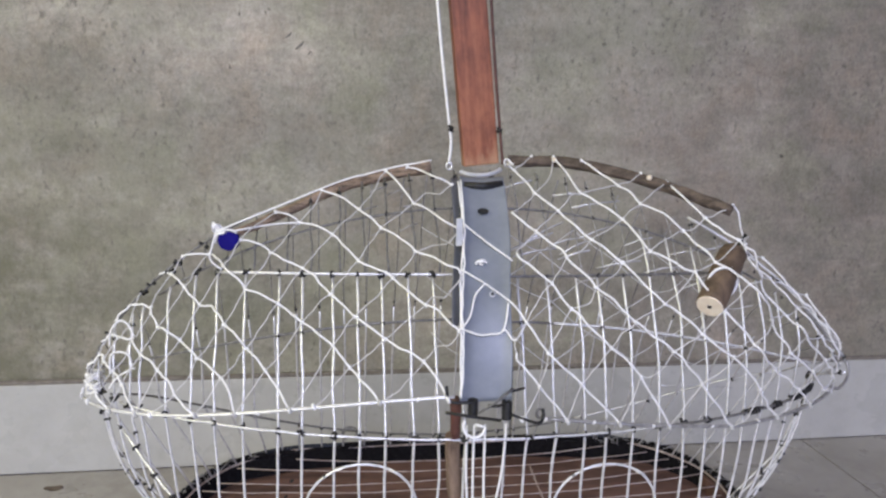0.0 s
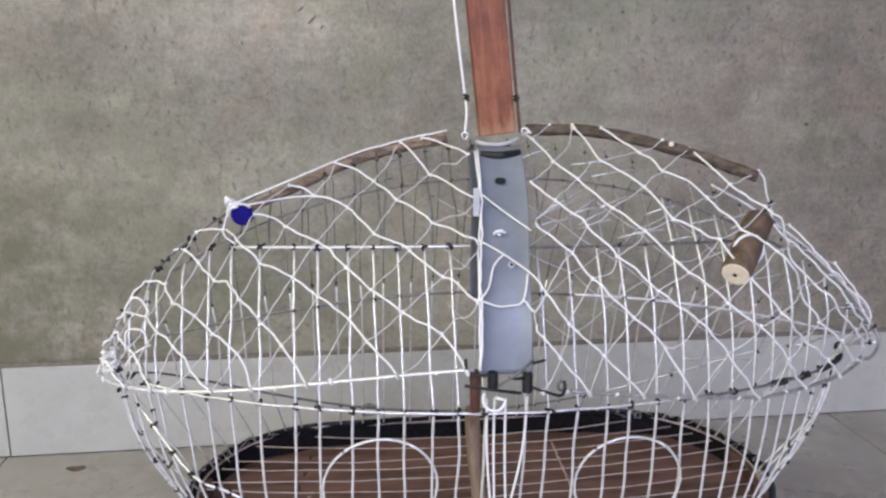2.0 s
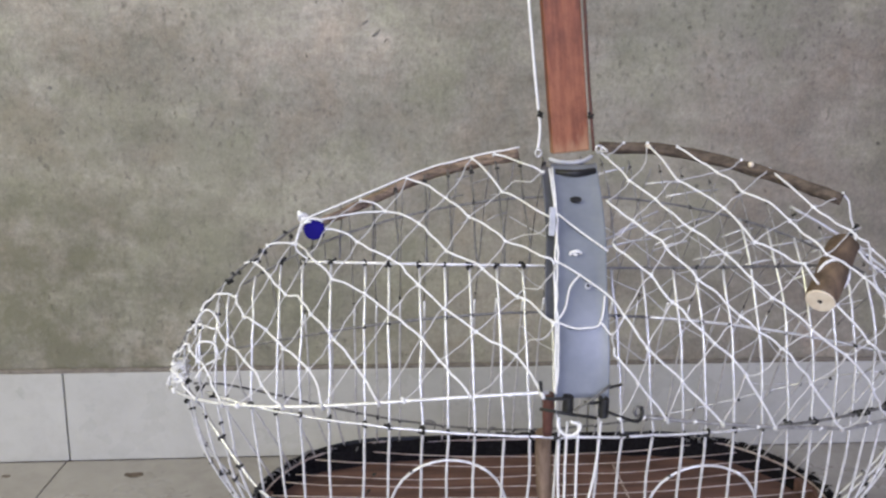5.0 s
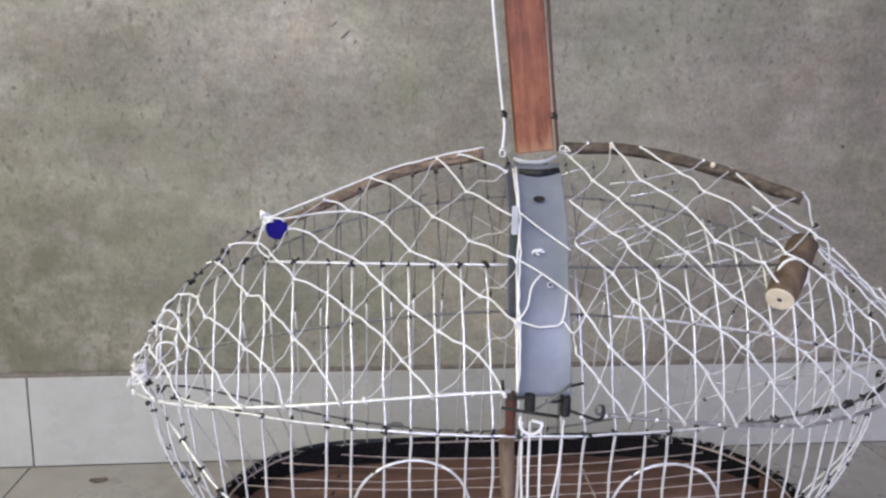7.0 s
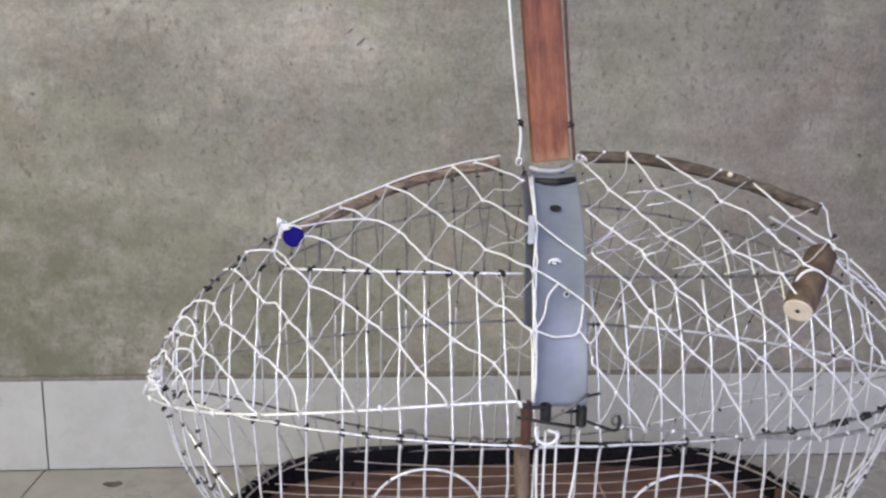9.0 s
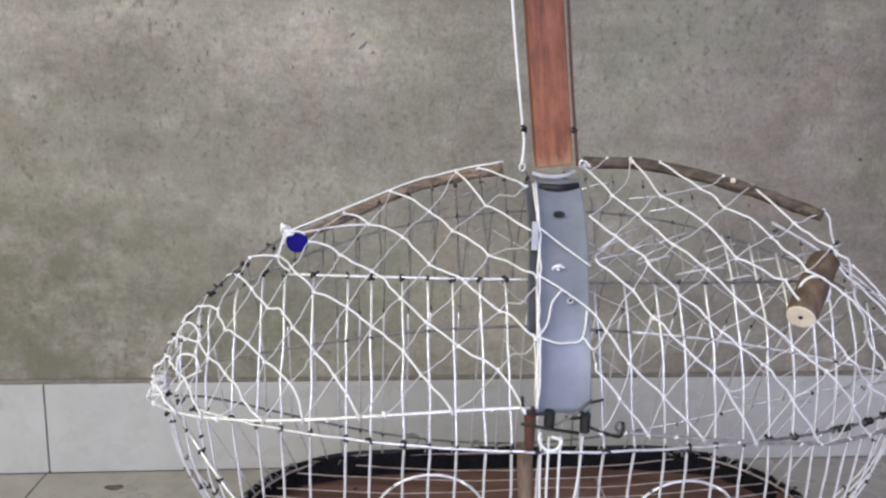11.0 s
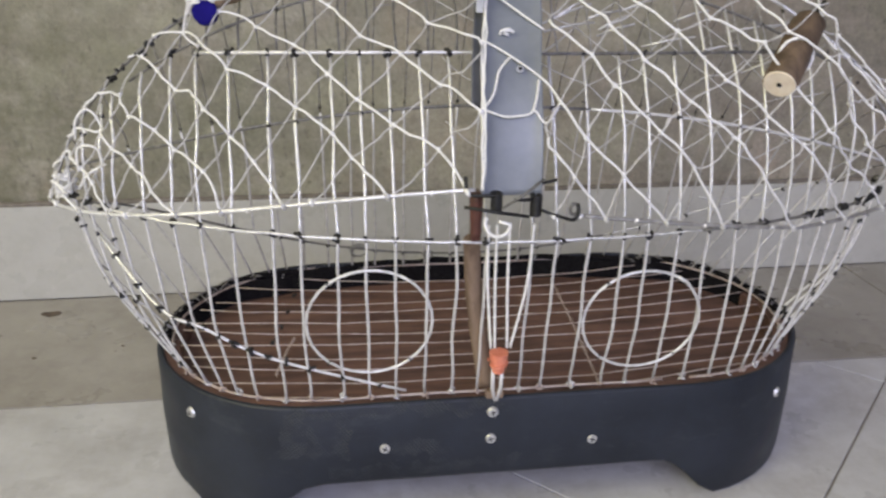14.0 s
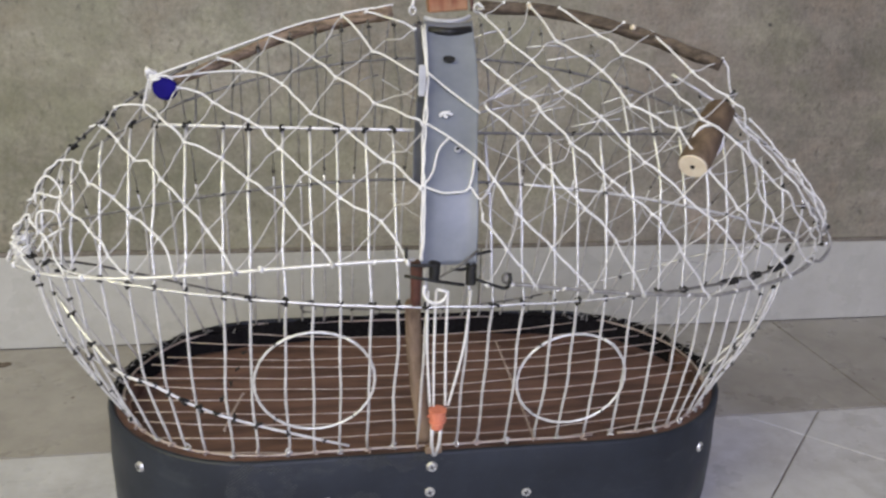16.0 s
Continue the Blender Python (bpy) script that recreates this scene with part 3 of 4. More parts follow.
def crest(x):
    """The ridge along the top."""
    c = 1 - spread(x) ** 2
    return Vector((x, 0.112 - 0.07 * x - 0.05 * spread(x) ** 2, 0.232 + 0.178 * c ** (0.60 if x < RX else 0.70)))


def side_of_cage(x, w, front=True):
    """From the girdle (w 0) to the ridge (w 1)."""
    g, r = girdle(x, front), crest(x)
    p = g.lerp(r, w)
    c = math.sqrt(1 - spread(x) ** 2)
    if front:
        p.y += (-0.012 - 0.008 * (x > 0)) * c * math.sin(math.pi * w)
    else:
        p.y += 0.03 * c * math.sin(math.pi * w)
    p.z += 0.006 * c * math.sin(math.pi * w)
    return p


def foot_of(x, front=True):
    # upright over the middle, drawn in towards both ends
    xb = x - math.copysign(0.65 * max(abs(x - 0.01) - 0.15, 0.0) ** 1.3, x)
    return Vector((xb, base_side(xb, 0.012, front), RIM_Z - 0.001))


def knot_mesh(seed):
    rng = random.Random(seed)
    paths = [[(0.0016 * math.cos(a), 0.0016 * math.sin(a), 0.0003 * a - 0.001) for a in (k * 0.9 for k in range(9))]]
    d = Vector((rng.uniform(-1, 1), rng.uniform(-1, 0), rng.uniform(-1, 1))).normalized()
    paths.append([(0, 0, 0), d * 0.003, d * 0.0038 + Vector((rng.uniform(-1, 1), 0, rng.uniform(-1, 1))) * 0.001])
    me = lines(paths, 0.0011, 5)
    me.materials.append(BLACK)
    return me


KNOTS = [knot_mesh(s) for s in range(5)]
TWISTS = []
for n in range(4):
    TWISTS.append(lines([[(0.0021 * math.cos(a), 0.0021 * math.sin(a) * (0.7 + 0.1 * n), 0.0005 * a - 0.001) for a in (k * 0.7 for k in range(8 + 2 * n))]], 0.0009, 5))
    TWISTS[n].materials.append(WIRE if n % 2 else FINE)
tie_rng = random.Random(4)


def tie(p, size=1.0, on=None):
    k = part("tie", KNOTS[tie_rng.randrange(5)], None, on or trap)
    k.matrix_basis = pose(*p, tie_rng.uniform(0, 180), tie_rng.uniform(0, 180), tie_rng.uniform(0, 180)) @ Matrix.Scale(size * tie_rng.uniform(0.5, 0.9), 4)


def wobble(path, amount, seed):
    return [Vector(p) + amount * Vector((noise.noise((seed, i * 0.35, 0)), noise.noise((seed, i * 0.35, 9)), 0)) for i, p in enumerate(path)]


def at_height(x, z):
    """How far up the front of the cage a height lies."""
    g, r = girdle(x), crest(x)
    return min(max((z - 0.005 - g.z) / max(r.z - g.z, 0.02), 0.0), 0.92)


def upper(x):
    return at_height(x, 0.3285)


def middle(x):
    return at_height(x, 0.298 - 0.55 * x * x)


wire_rng = random.Random(11)
front_x = [-0.246, -0.226, -0.207, -0.189, -0.168, -0.143, -0.125, -0.103, -0.085, -0.067, -0.046, -0.028, -0.009,
           0.019, 0.035, 0.058, 0.080, 0.097, 0.119, 0.141, 0.163, 0.184, 0.203, 0.221, 0.239, 0.256]
ends = [RX + (RA if a < 0 else RA - 0.012) * math.sin(radians(a)) for a in (-88, -81, -74, -67, -61, 56, 64, 72, 79, 87)]
for i, x0 in enumerate(front_x + ends):
    x = x0 + wire_rng.uniform(-0.0008, 0.0008)
    up = upper(x) if -0.2 < x < 0.13 else 0.8
    mid = foot_of(x).lerp(girdle(x), 0.5) + Vector((0.012 * spread(x) ** 3, -0.003, -0.004 * abs(spread(x))))
    lower = curve([foot_of(x), mid, girdle(x)], 5)
    rise = [side_of_cage(x, w / 10 * up) for w in range(1, 11)]
    upright = part("cage_wire", lines([wobble(lower + rise, 0.0016, i)], 0.00102), WIRE, trap, "galvanised upright wire")
    tie(girdle(x) + Vector((0, -0.001, 0)), 1.5, upright)
    curl = part("foot_twist", TWISTS[i % 4], None, upright)
    curl.matrix_basis = pose(*(foot_of(x) + Vector((0, -0.001, 0.0005))), tie_rng.uniform(0, 180), tie_rng.uniform(0, 60), tie_rng.uniform(0, 180))
    if i < len(front_x):
        if i % 3 != 1:
            tie(side_of_cage(x, middle(x)), 0.8, upright)
        tie(side_of_cage(x, upper(x)) + Vector((0, -0.002, 0)), 1.5 if x < 0 else 0.8, upright)
        top = [side_of_cage(x + 0.006, upper(x) + (0.96 - upper(x)) * w / 6) for w in range(7)]
        roof = part("roof_wire", lines([wobble(top, 0.0025, i + 50)], 0.0008 if x < 0.03 else 0.0006), STEEL if x < 0.03 else GREY_WIRE, trap, "dull steel roof wire")
        tie(side_of_cage(x + 0.006, 0.93), 0.9, roof)
        if i % 2:
            tie(side_of_cage(x + 0.006, 0.80), 0.8, roof)
    else:
        for k in (1, 3, 5, 8):
            tie(lower[k], 1.15, upright)
        tie(side_of_cage(x, 0.7), 1.1, upright)
back_x = [-0.225 + k * 0.0225 for k in range(23)] + [RX + (RA if a < 0 else RA - 0.012) * math.sin(radians(a)) for a in (-83, -72, -62, 62, 72, 83)]
for i, x0 in enumerate(back_x):
    x = x0 + wire_rng.uniform(-0.003, 0.003)
    lower = curve([foot_of(x, False), girdle(x, False)], 4)
    rise = [side_of_cage(x, w / 10 * 0.96, False) for w in range(1, 11)]
    behind = part("back_wire", lines([wobble(lower + rise[:5], 0.002, i + 100)], 0.00102), WIRE, trap)
    part("roof_wire", lines([wobble(rise[4:], 0.002, i + 100)], 0.00055), GREY_WIRE, trap)
    tie(girdle(x, False), 0.9, behind)
    tie(side_of_cage(x, 0.5, False), 0.7, behind)
# short cut ends left sticking about under the roof; those at negative x stand in for glints on the wires
for i in range(26):
    x = wire_rng.uniform(0.04, 0.22) if i < 17 else wire_rng.uniform(-0.13, -0.03)
    p = side_of_cage(x, wire_rng.uniform(0.62, 0.93)) + Vector((0, 0.006, -0.004))
    d = Vector((1, wire_rng.uniform(-0.2, 0.5), wire_rng.uniform(0.05, 0.4))).normalized() * wire_rng.uniform(0.007, 0.016) * (1.5 if i < 17 else 0.7)
    part("stub_glint", lines([[p - d, p + d * 0.1 + Vector((0, 0, 0.001)), p + d]], 0.0008 if i < 17 else 0.0006, 5), WIRE if i < 17 else GREY_WIRE, trap)


def rail(name, points, radius, mat, label):
    part(name, lines([points], radius), mat, trap, label)


def span(a, b, n):
    return [a + (b - a) * k / n for k in range(n + 1)]


rail("rail", [girdle(x) + Vector((0, -0.0024, 0.001 * noise.noise((x * 60, 0, 0)))) for x in span(-0.262, 0.135, 30)], 0.00105, WIRE, "galvanised front rail")
rail("rail", [girdle(x) + Vector((0, -0.0024, 0)) for x in span(0.135, 0.325, 14)], 0.00115, STEEL, "dull steel front rail")
rail("rail", [girdle(x, False) + Vector((0, 0.0024, 0)) for x in span(-0.29, 0.15, 26)], 0.0011, STEEL, "dull steel back rail")
rail("rail", [girdle(x, False) + Vector((0, 0.0024, 0)) for x in span(0.15, 0.322, 12)], 0.0009, WIRE, "galvanised back rail")
rail("rail", [side_of_cage(x, middle(x)) + Vector((0, 0.0022, 0)) for x in span(-0.285, 0.06, 28)], 0.0011, STEEL, "dull steel middle rail")
rail("rail", [side_of_cage(x, middle(x)) + Vector((0, 0.0022, 0)) for x in span(0.06, 0.30, 20)], 0.00115, WIRE, "galvanised middle rail")
rail("rail", [crest(x) + Vector((0, 0, -0.004)) for x in span(-0.292, -0.17, 12)], 0.0013, STEEL, "dull steel end rail")
rail("rail", [crest(x) + Vector((0, 0, -0.004)) for x in span(0.19, 0.318, 14)], 0.0013, WIRE, "galvanised end rail")
for x in (-0.287, -0.276, -0.262, -0.245, -0.225, -0.205, 0.24, 0.27, 0.295, 0.318):
    tie(crest(x) + Vector((0, 0, -0.003)), 1.0)
rail("rail", [side_of_cage(x, upper(x)) + Vector((0, -0.0022, 0)) for x in span(-0.19, 0.0, 16)], 0.00125, WIRE, "galvanised upper rail")
rail("rail", [side_of_cage(x, upper(x)) + Vector((0, -0.0022, 0)) for x in span(0.0, 0.2, 16)], 0.0011, STEEL, "dull steel upper rail")
rail("rail", [side_of_cage(x, 0.80) for x in span(-0.235, 0.24, 30)], 0.001, STEEL, "dull steel roof rail")
# slanting brace at one end
brace = [Vector((-0.262, 0.06, 0.208)), Vector((-0.220, 0.022, 0.170)), Vector((-0.192, 0.012, 0.159)), Vector((-0.162, 0.008, 0.142)), Vector((-0.125, 0.007, 0.127)), Vector((-0.06, 0.010, 0.104))]
slant = part("brace_wire", lines([curve(brace, 5)], 0.0011), WIRE, trap, "galvanised slanting brace")
for p in curve(brace, 3)[1:-1]:
    tie(p, 1.5, slant)

# two wire rings on the front
for cx, cz, rx, rz in ((-0.084, 0.163, 0.040, 0.039), (0.101, 0.155, 0.040, 0.038)):
    path = []
    for k in range(33):
        a = 2 * math.pi * k / 30 + 0.6
        rr = 1 + 0.03 * math.cos(2 * a) + (0.02 if k > 30 else 0)
        z = cz + rz * math.sin(a) * rr
        path.append((cx + rx * math.cos(a) * rr, 0.0065 - 0.05 * (z - 0.1) - (0.0 if k < 31 else 0.002) - 0.004, z))
    hoop = part("wire_ring", lines([path], 0.00105), WIRE, trap, "ring of galvanised wire")
    for k in (1, 8, 16, 23):
        kn = part("tie", KNOTS[k % 5], None, hoop)
        kn.matrix_basis = pose(*path[k], 30 * k, 20 * k, 0) @ Matrix.Scale(0.6, 4)

# ---- the net and its bow ----
BOW_Y0, BOW_DEPTH = 0.108, 0.143


def bow(x):
    s = min(max((x - RX) / 0.318, -1.0), 1.0)
    c = math.sqrt(1 - s * s)
    z = 0.233 + 0.030 * c ** 4 if x < 0 else 0.222 + 0.028 * max(1 - x / 0.2, 0)
    return Vector((x, BOW_Y0 - BOW_DEPTH * c - 0.02 * max(-s, 0) * (1 - c), z))


def net_place(s, w):
    """A place on the net: s from end to end, w from the bow (0) to the ridge (1)."""
    x = RX + (0.316 if s < 0 else 0.302) * (0.45 * s + 0.55 * math.sin(s * math.pi / 2))
    lo = bow(x)
    r = crest(RX + (x - RX) * (0.985 if s < 0 else 0.97)) + Vector((0, -0.004, 0.002 if s > -0.5 else -0.003))
    if x > 0.02:
        # hung over the branch on this side
        over = Vector((x, float(np.interp(x, (0.042, 0.09, 0.14, 0.175, 0.205), (0.110, 0.10, 0.080, 0.062, 0.045))) - 0.003,
                       float(np.interp(x, (0.042, 0.09, 0.14, 0.175, 0.205, 0.225), (0.410, 0.4095, 0.400, 0.3895, 0.3785, 0.369))) + 0.0045))
        r = r.lerp(over, min(max((0.232 - x) / 0.022, 0.0), 1.0))
    elif x > -0.195:
        over = Vector((x, float(np.interp(x, (-0.177, -0.135, -0.10, -0.06, -0.022), (0.073, 0.098, 0.112, 0.115, 0.112))) - 0.003,
                       float(np.interp(x, (-0.177, -0.135, -0.10, -0.06, -0.022), (0.356, 0.371, 0.386, 0.397, 0.405))) + 0.004))
        r = r.lerp(over, min((x + 0.195) / 0.015, 1.0))
    p = lo.lerp(r, w)
    c = math.sqrt(max(1 - s * s, 0))
    right = 0.5 + 0.5 * math.tanh((x + 0.01) / 0.03)
    p.y -= (0.006 + 0.038 * right) * c * c * math.sin(math.pi * w)
    p.z += (0.004 + 0.008 * right) * c * math.sin(math.pi * w)
    if abs(x - 0.004) < 0.032:
        p.y = min(p.y, float(np.interp(p.z, (0.25, 0.29, 0.325, 0.362, 0.40), (-0.034, -0.026, -0.006, 0.028, 0.068))) - 0.0065)
    return p


# the mesh runs in slanting rows; strap apart, each half is drawn its own way
def lattice_left(i, j):
    return (-0.109 + 0.0574 * i + 0.0083 * j + 0.00035 * i * (i + j) - 0.0007 * j * j,
            0.055 + 0.0131 * i + 0.0995 * j - 0.0012 * i * i - 0.0054 * i * j + 0.0007 * j * j)


def lattice_right(i, j):
    return (0.189 + 0.056 * i - 0.014 * j + 0.0019 * i * i - 0.00025 * i * j + 0.0015 * j * j,
            (0.051 + 0.004 * i + 0.106 * j - 0.0011 * i * i - 0.0005 * i * j - 0.0009 * j * j) * (1 + 0.03 * max(i - 2, 0)))


STRAP_Z, STRAP_X = (0.258, 0.29, 0.325, 0.362, 0.40), (-0.0008, 0.0006, 0.0028, 0.0090, 0.0115)
net_rng = random.Random(21)
knots = {}
threads, thin, lumps = [], [], []


def knit(side, lattice, columns):
    """One half of the net: knots on the lattice, taut slanting cords and slacker thin cross cords."""
    spots = {}
    for i in columns:
        for j in range(-6, 15):
            if (i + j) % 2 == 0:
                s_, w_ = lattice(i, j)
                if -0.3 < w_ < 1.25 and abs(s_) < 1.06:
                    w_ += net_rng.uniform(-1, 1) * 0.024
                    # the outermost knots sit on the bow and on the ridge
                    w_ = 0.0 if abs(w_) < 0.085 else 1.0 if abs(w_ - 1) < 0.07 else w_
                    spots[i, j] = (s_ + net_rng.uniform(-1, 1) * 0.012, w_)

    def place(s_, w_):
        p = net_place(min(max(s_, -0.985), 0.985), min(max(w_, 0.0), 1.0))
        p += 0.0018 * Vector((noise.noise((s_ * 50, w_ * 9, 1)), noise.noise((s_ * 50, w_ * 9, 2)) - 0.4, noise.noise((s_ * 50, w_ * 9, 3))))
        mid_x = float(np.interp(p.z, STRAP_Z, STRAP_X))
        if (p.x - mid_x) * side < (0.0195 if p.z > 0.262 else 0.002):
            p.x = mid_x + 0.0195 * side
            return p, True
        return p, False

    for (i, j), (s_, w_) in spots.items():
        p, hidden = place(s_, w_)
        inside = 0.0 <= w_ <= 1.0 and abs(s_) < 0.985
        if inside and not (hidden and (net_place(s_, w_).x - p.x) * side < -0.022):
            knots[side, i, j] = p
            d = Vector((net_rng.uniform(-1, 1), net_rng.uniform(-1, 1), net_rng.uniform(-1, 1))).normalized() * 0.0015
            if not hidden:
                lumps.append([p - d, p, p + d])
        for di, dj in ((1, -1), (1, 1)):
            other = spots.get((i + di, j + dj))
            if not other or (other[1] == w_ and w_ in (0.0, 1.0)):
                continue
            # keep the stretch between the bow and the ridge
            k0, k1 = 0.0, 1.0
            for edge, sign in ((0.0, 1), (1.0, -1)):
                f, g = (w_ - edge) * sign, (other[1] - edge) * sign
                if f < 0 and g < 0:
                    k0, k1 = 1.0, 0.0
                elif f < 0:
                    k0 = max(k0, f / (f - g))
                elif g < 0:
                    k1 = min(k1, f / (f - g))
            if k1 - k0 < 0.04:
                continue
            taut = dj < 0
            slack = net_rng.uniform(0.0, 0.0022) if taut else net_rng.uniform(0.0005, 0.0030 if side < 0 else 0.0052)
            if net_rng.random() < 0.07:
                slack += 0.004
            if taut and side < 0:
                slack += 0.0012
            turn = Vector((net_rng.uniform(-0.6, 0.6), net_rng.uniform(-1, 0.2), net_rng.uniform(0.1 if side < 0 else -0.4, 1) if taut else net_rng.uniform(-1, 0.7)))
            path, out = [], 0
            for n in range(6):
                k = k0 + (k1 - k0) * n / 5
                q, hid = place(s_ + (other[0] - s_) * k, w_ + (other[1] - w_) * k)
                out += hid
                path.append(q + turn * slack * math.sin(math.pi * n / 5))
            if out < 3:
                (threads if taut else thin).append(curve(path, 2))
                for w_end, q in ((w_ + (other[1] - w_) * k0, path[0]), (w_ + (other[1] - w_) * k1, path[-1])):
                    if w_end < 0.002:
                        lumps.append([q + Vector((0.0004 * a - 0.0012, 0.0015 * math.cos(a), 0.0015 * math.sin(a))) for a in (n * 0.8 for n in range(8))])


knit(-1, lattice_left, range(-20, 4))
knit(1, lattice_right, range(-9, 16))
net = tagged(part("net", lines(threads, 0.00077, 6), CORD, trap, "white knotted cord net"), kind="stuff")
tagged(part("net_cross_cord", lines(thin, 0.00048, 5), SHADED_CORD, trap, "thinner cross cords of the white net"), kind="stuff")
tagged(part("knotting", lines(lumps, 0.00116, 5), CORD, trap, "white cord knots of the net"), kind="stuff")
# the far side of the net bag, seen through the front
far = []
for i in range(8):
    for j in range(5):
        if (i + j) % 2 == 0:
            for di in (-1, 1):
                ends2 = []
                for ii, jj in ((i, j), (i + di, j + 1)):
                    wob = noise.noise((ii * 3.7, jj * 2.9, 4))
                    ends2.append(side_of_cage(0.0 + ii * 0.030 + 0.008 * wob, 0.25 + jj * 0.10 + 0.03 * wob) + Vector((0, 0.012, -0.004)))
                p, q = ends2
                far.append(curve([p, p.lerp(q, 0.5) + Vector((net_rng.uniform(-1, 1), net_rng.uniform(-1, 1), net_rng.uniform(-1.5, 0.3))) * 0.003, q], 4))
part("inner_net", lines(far, 0.0004, 5), SHADED_CORD, trap, "slack inner layer of white net")

part("bow_wire", lines([[bow(x) for x in span(-0.289, -0.022, 40)]], 0.00128), WIRE, trap, "stout galvanised bow wire")
tail = [bow(x) for x in span(0.044, 0.322, 36)]
end = [Vector((0.336, 0.070, 0.2165)), Vector((0.347, 0.077, 0.220)), Vector((0.3535, 0.083, 0.227)), Vector((0.352, 0.089, 0.237)), Vector((0.343, 0.094, 0.249)), Vector((0.330, 0.098, 0.265)), Vector((0.312, 0.100, 0.285))]
part("bow_wire", lines([tail + curve([tail[-1]] + end, 4)[1:]], 0.0015), GREY_WIRE, trap, "stout dull bow wire")
for x0, x1, pitch in ((0.222, 0.236, 0.0034), (0.252, 0.260, 0.003), (0.274, 0.314, 0.0025)):
    turns = 2 * math.pi * (x1 - x0) / pitch
    wrap = [girdle(x0 + (x1 - x0) * k / 150) + Vector((0, -0.0024, 0)) + (1.0 + 0.35 * noise.noise((x0 * 90, k * 0.12, 0))) * Vector((0, 0.0019 * math.cos(turns * k / 150), 0.0019 * math.sin(turns * k / 150))) for k in range(151)]
    part("binding", lines([wrap], 0.0010, 5), BLACK, trap, "black wire binding")
tangle = [Vector((-0.287, 0.085, 0.238)) + Vector((0.006 * math.sin(k * 1.9), 0.006 * math.cos(k * 1.3), 0.008 * math.sin(k * 0.9 + 1))) for k in range(40)]
loose = [[(-0.2684, 0.062, 0.2739), (-0.2664, 0.060, 0.2857), (-0.2596, 0.058, 0.2941), (-0.2533, 0.056, 0.2921), (-0.2482, 0.052, 0.2842)],
         [(-0.2660, 0.050, 0.2560), (-0.2648, 0.050, 0.2701), (-0.2580, 0.048, 0.2733), (-0.2512, 0.046, 0.2712), (-0.2492, 0.046, 0.2620)],
         [(-0.2678, 0.052, 0.2437), (-0.2614, 0.050, 0.2529), (-0.2525, 0.048, 0.2588), (-0.2475, 0.046, 0.2613)]]
for path in loose:
    part("cord_loop", lines([curve(path, 5)], 0.0008, 5), CORD, trap, "loose loop of white net cord")
part("cord_tangle", lines([curve(tangle, 2)], 0.0012, 5), CORD, trap, "tangled white cord end")

# ---- ridge sticks, float and cap ----
def stick(path, r0, r1, mat, seed, sides=14):
    me = lines([path], 1.0, sides)
    n = len(path)
    for k in range(n):
        c = Vector(path[k])
        r = r0 + (r1 - r0) * k / (n - 1)
        for a in range(sides):
            v = me.vertices[k * sides + a]
            d = (v.co - c).normalized()
            v.co = c + d * r * (1 + (0.34 if mat in (BARK, DARK_BARK) else 0.12) * noise.noise((seed + k * 0.7, a * 0.6, 0)))
    me.update()
    return me


left = curve([(-0.177, 0.073, 0.356), (-0.135, 0.098, 0.371), (-0.10, 0.112, 0.386), (-0.06, 0.115, 0.397), (-0.022, 0.112, 0.405)], 5)
part("branch", stick(left, 0.0032, 0.0054, BARK, 3), BARK, trap, "rough brown branch")
right = curve([(0.042, 0.110, 0.410), (0.09, 0.10, 0.4095), (0.14, 0.078, 0.400), (0.175, 0.058, 0.3895), (0.205, 0.038, 0.3785)], 5)
part("branch", stick(right, 0.0046, 0.0044, DARK_BARK, 8), DARK_BARK, trap, "rough brown branch")

for k, off in ((4, (-0.002, -0.0068, 0.002)), (11, (0.0, -0.0062, 0.003))):
    bm = bmesh.new()
    bmesh.ops.create_icosphere(bm, subdivisions=2, radius=0.0022)
    knob = part("cut_knot", bm, PALE, trap, "pale cut knot on the branch")
    knob.location = Vector(right[k]) + Vector(off)
bm = bmesh.new()
bmesh.ops.create_cone(bm, cap_ends=True, segments=28, radius1=0.0078, radius2=0.0080, depth=0.012)
bmesh.ops.bevel(bm, geom=[e for e in bm.edges if abs(e.verts[0].co.z - e.verts[1].co.z) < 1e-6], offset=0.0012, segments=2, affect="EDGES")
cap = part("end_cap", bm, BLUE, trap, "round dark-blue plastic cap")
cap.matrix_basis = look((-0.1798, 0.067, 0.3525), (-0.14, -0.5, 0.46))

axis0, axis1 = Vector((0.166, -0.015, 0.317)), Vector((0.199, 0.020, 0.348))
fl = [axis0.lerp(axis1, k / 8) for k in range(9)]
bobbin = part("float", stick(fl, 0.0100, 0.0106, FLOAT, 15, 20), FLOAT, trap, "cylinder of brown wood with pale cut end")
d = (axis0 - axis1).normalized()
bm = bmesh.new()
bmesh.ops.create_cone(bm, cap_ends=True, segments=24, radius1=0.0097, radius2=0.0094, depth=0.0012)
face = part("cut_end", bm, PALE, trap, "pale sawn wood")
face.matrix_basis = Matrix.Translation(axis0 + d * 0.0004) @ d.to_track_quat("Z", "Y").to_matrix().to_4x4()
bm = bmesh.new()
bmesh.ops.create_cone(bm, cap_ends=True, segments=10, radius1=0.0016, radius2=0.0016, depth=0.0006)
bore = part("bore", bm, BLACK, face)
bore.location = (0, 0, 0.0007)
part("hook", lines([curve([axis1 - d * -0.001, axis1 - d * 0.006, axis1 - d * 0.009 + Vector((0.004, 0, 0.004)), axis1 - d * 0.008 + Vector((0.006, -0.002, 0.010))], 4)], 0.0014), BLACK, bobbin, "black wire hook")
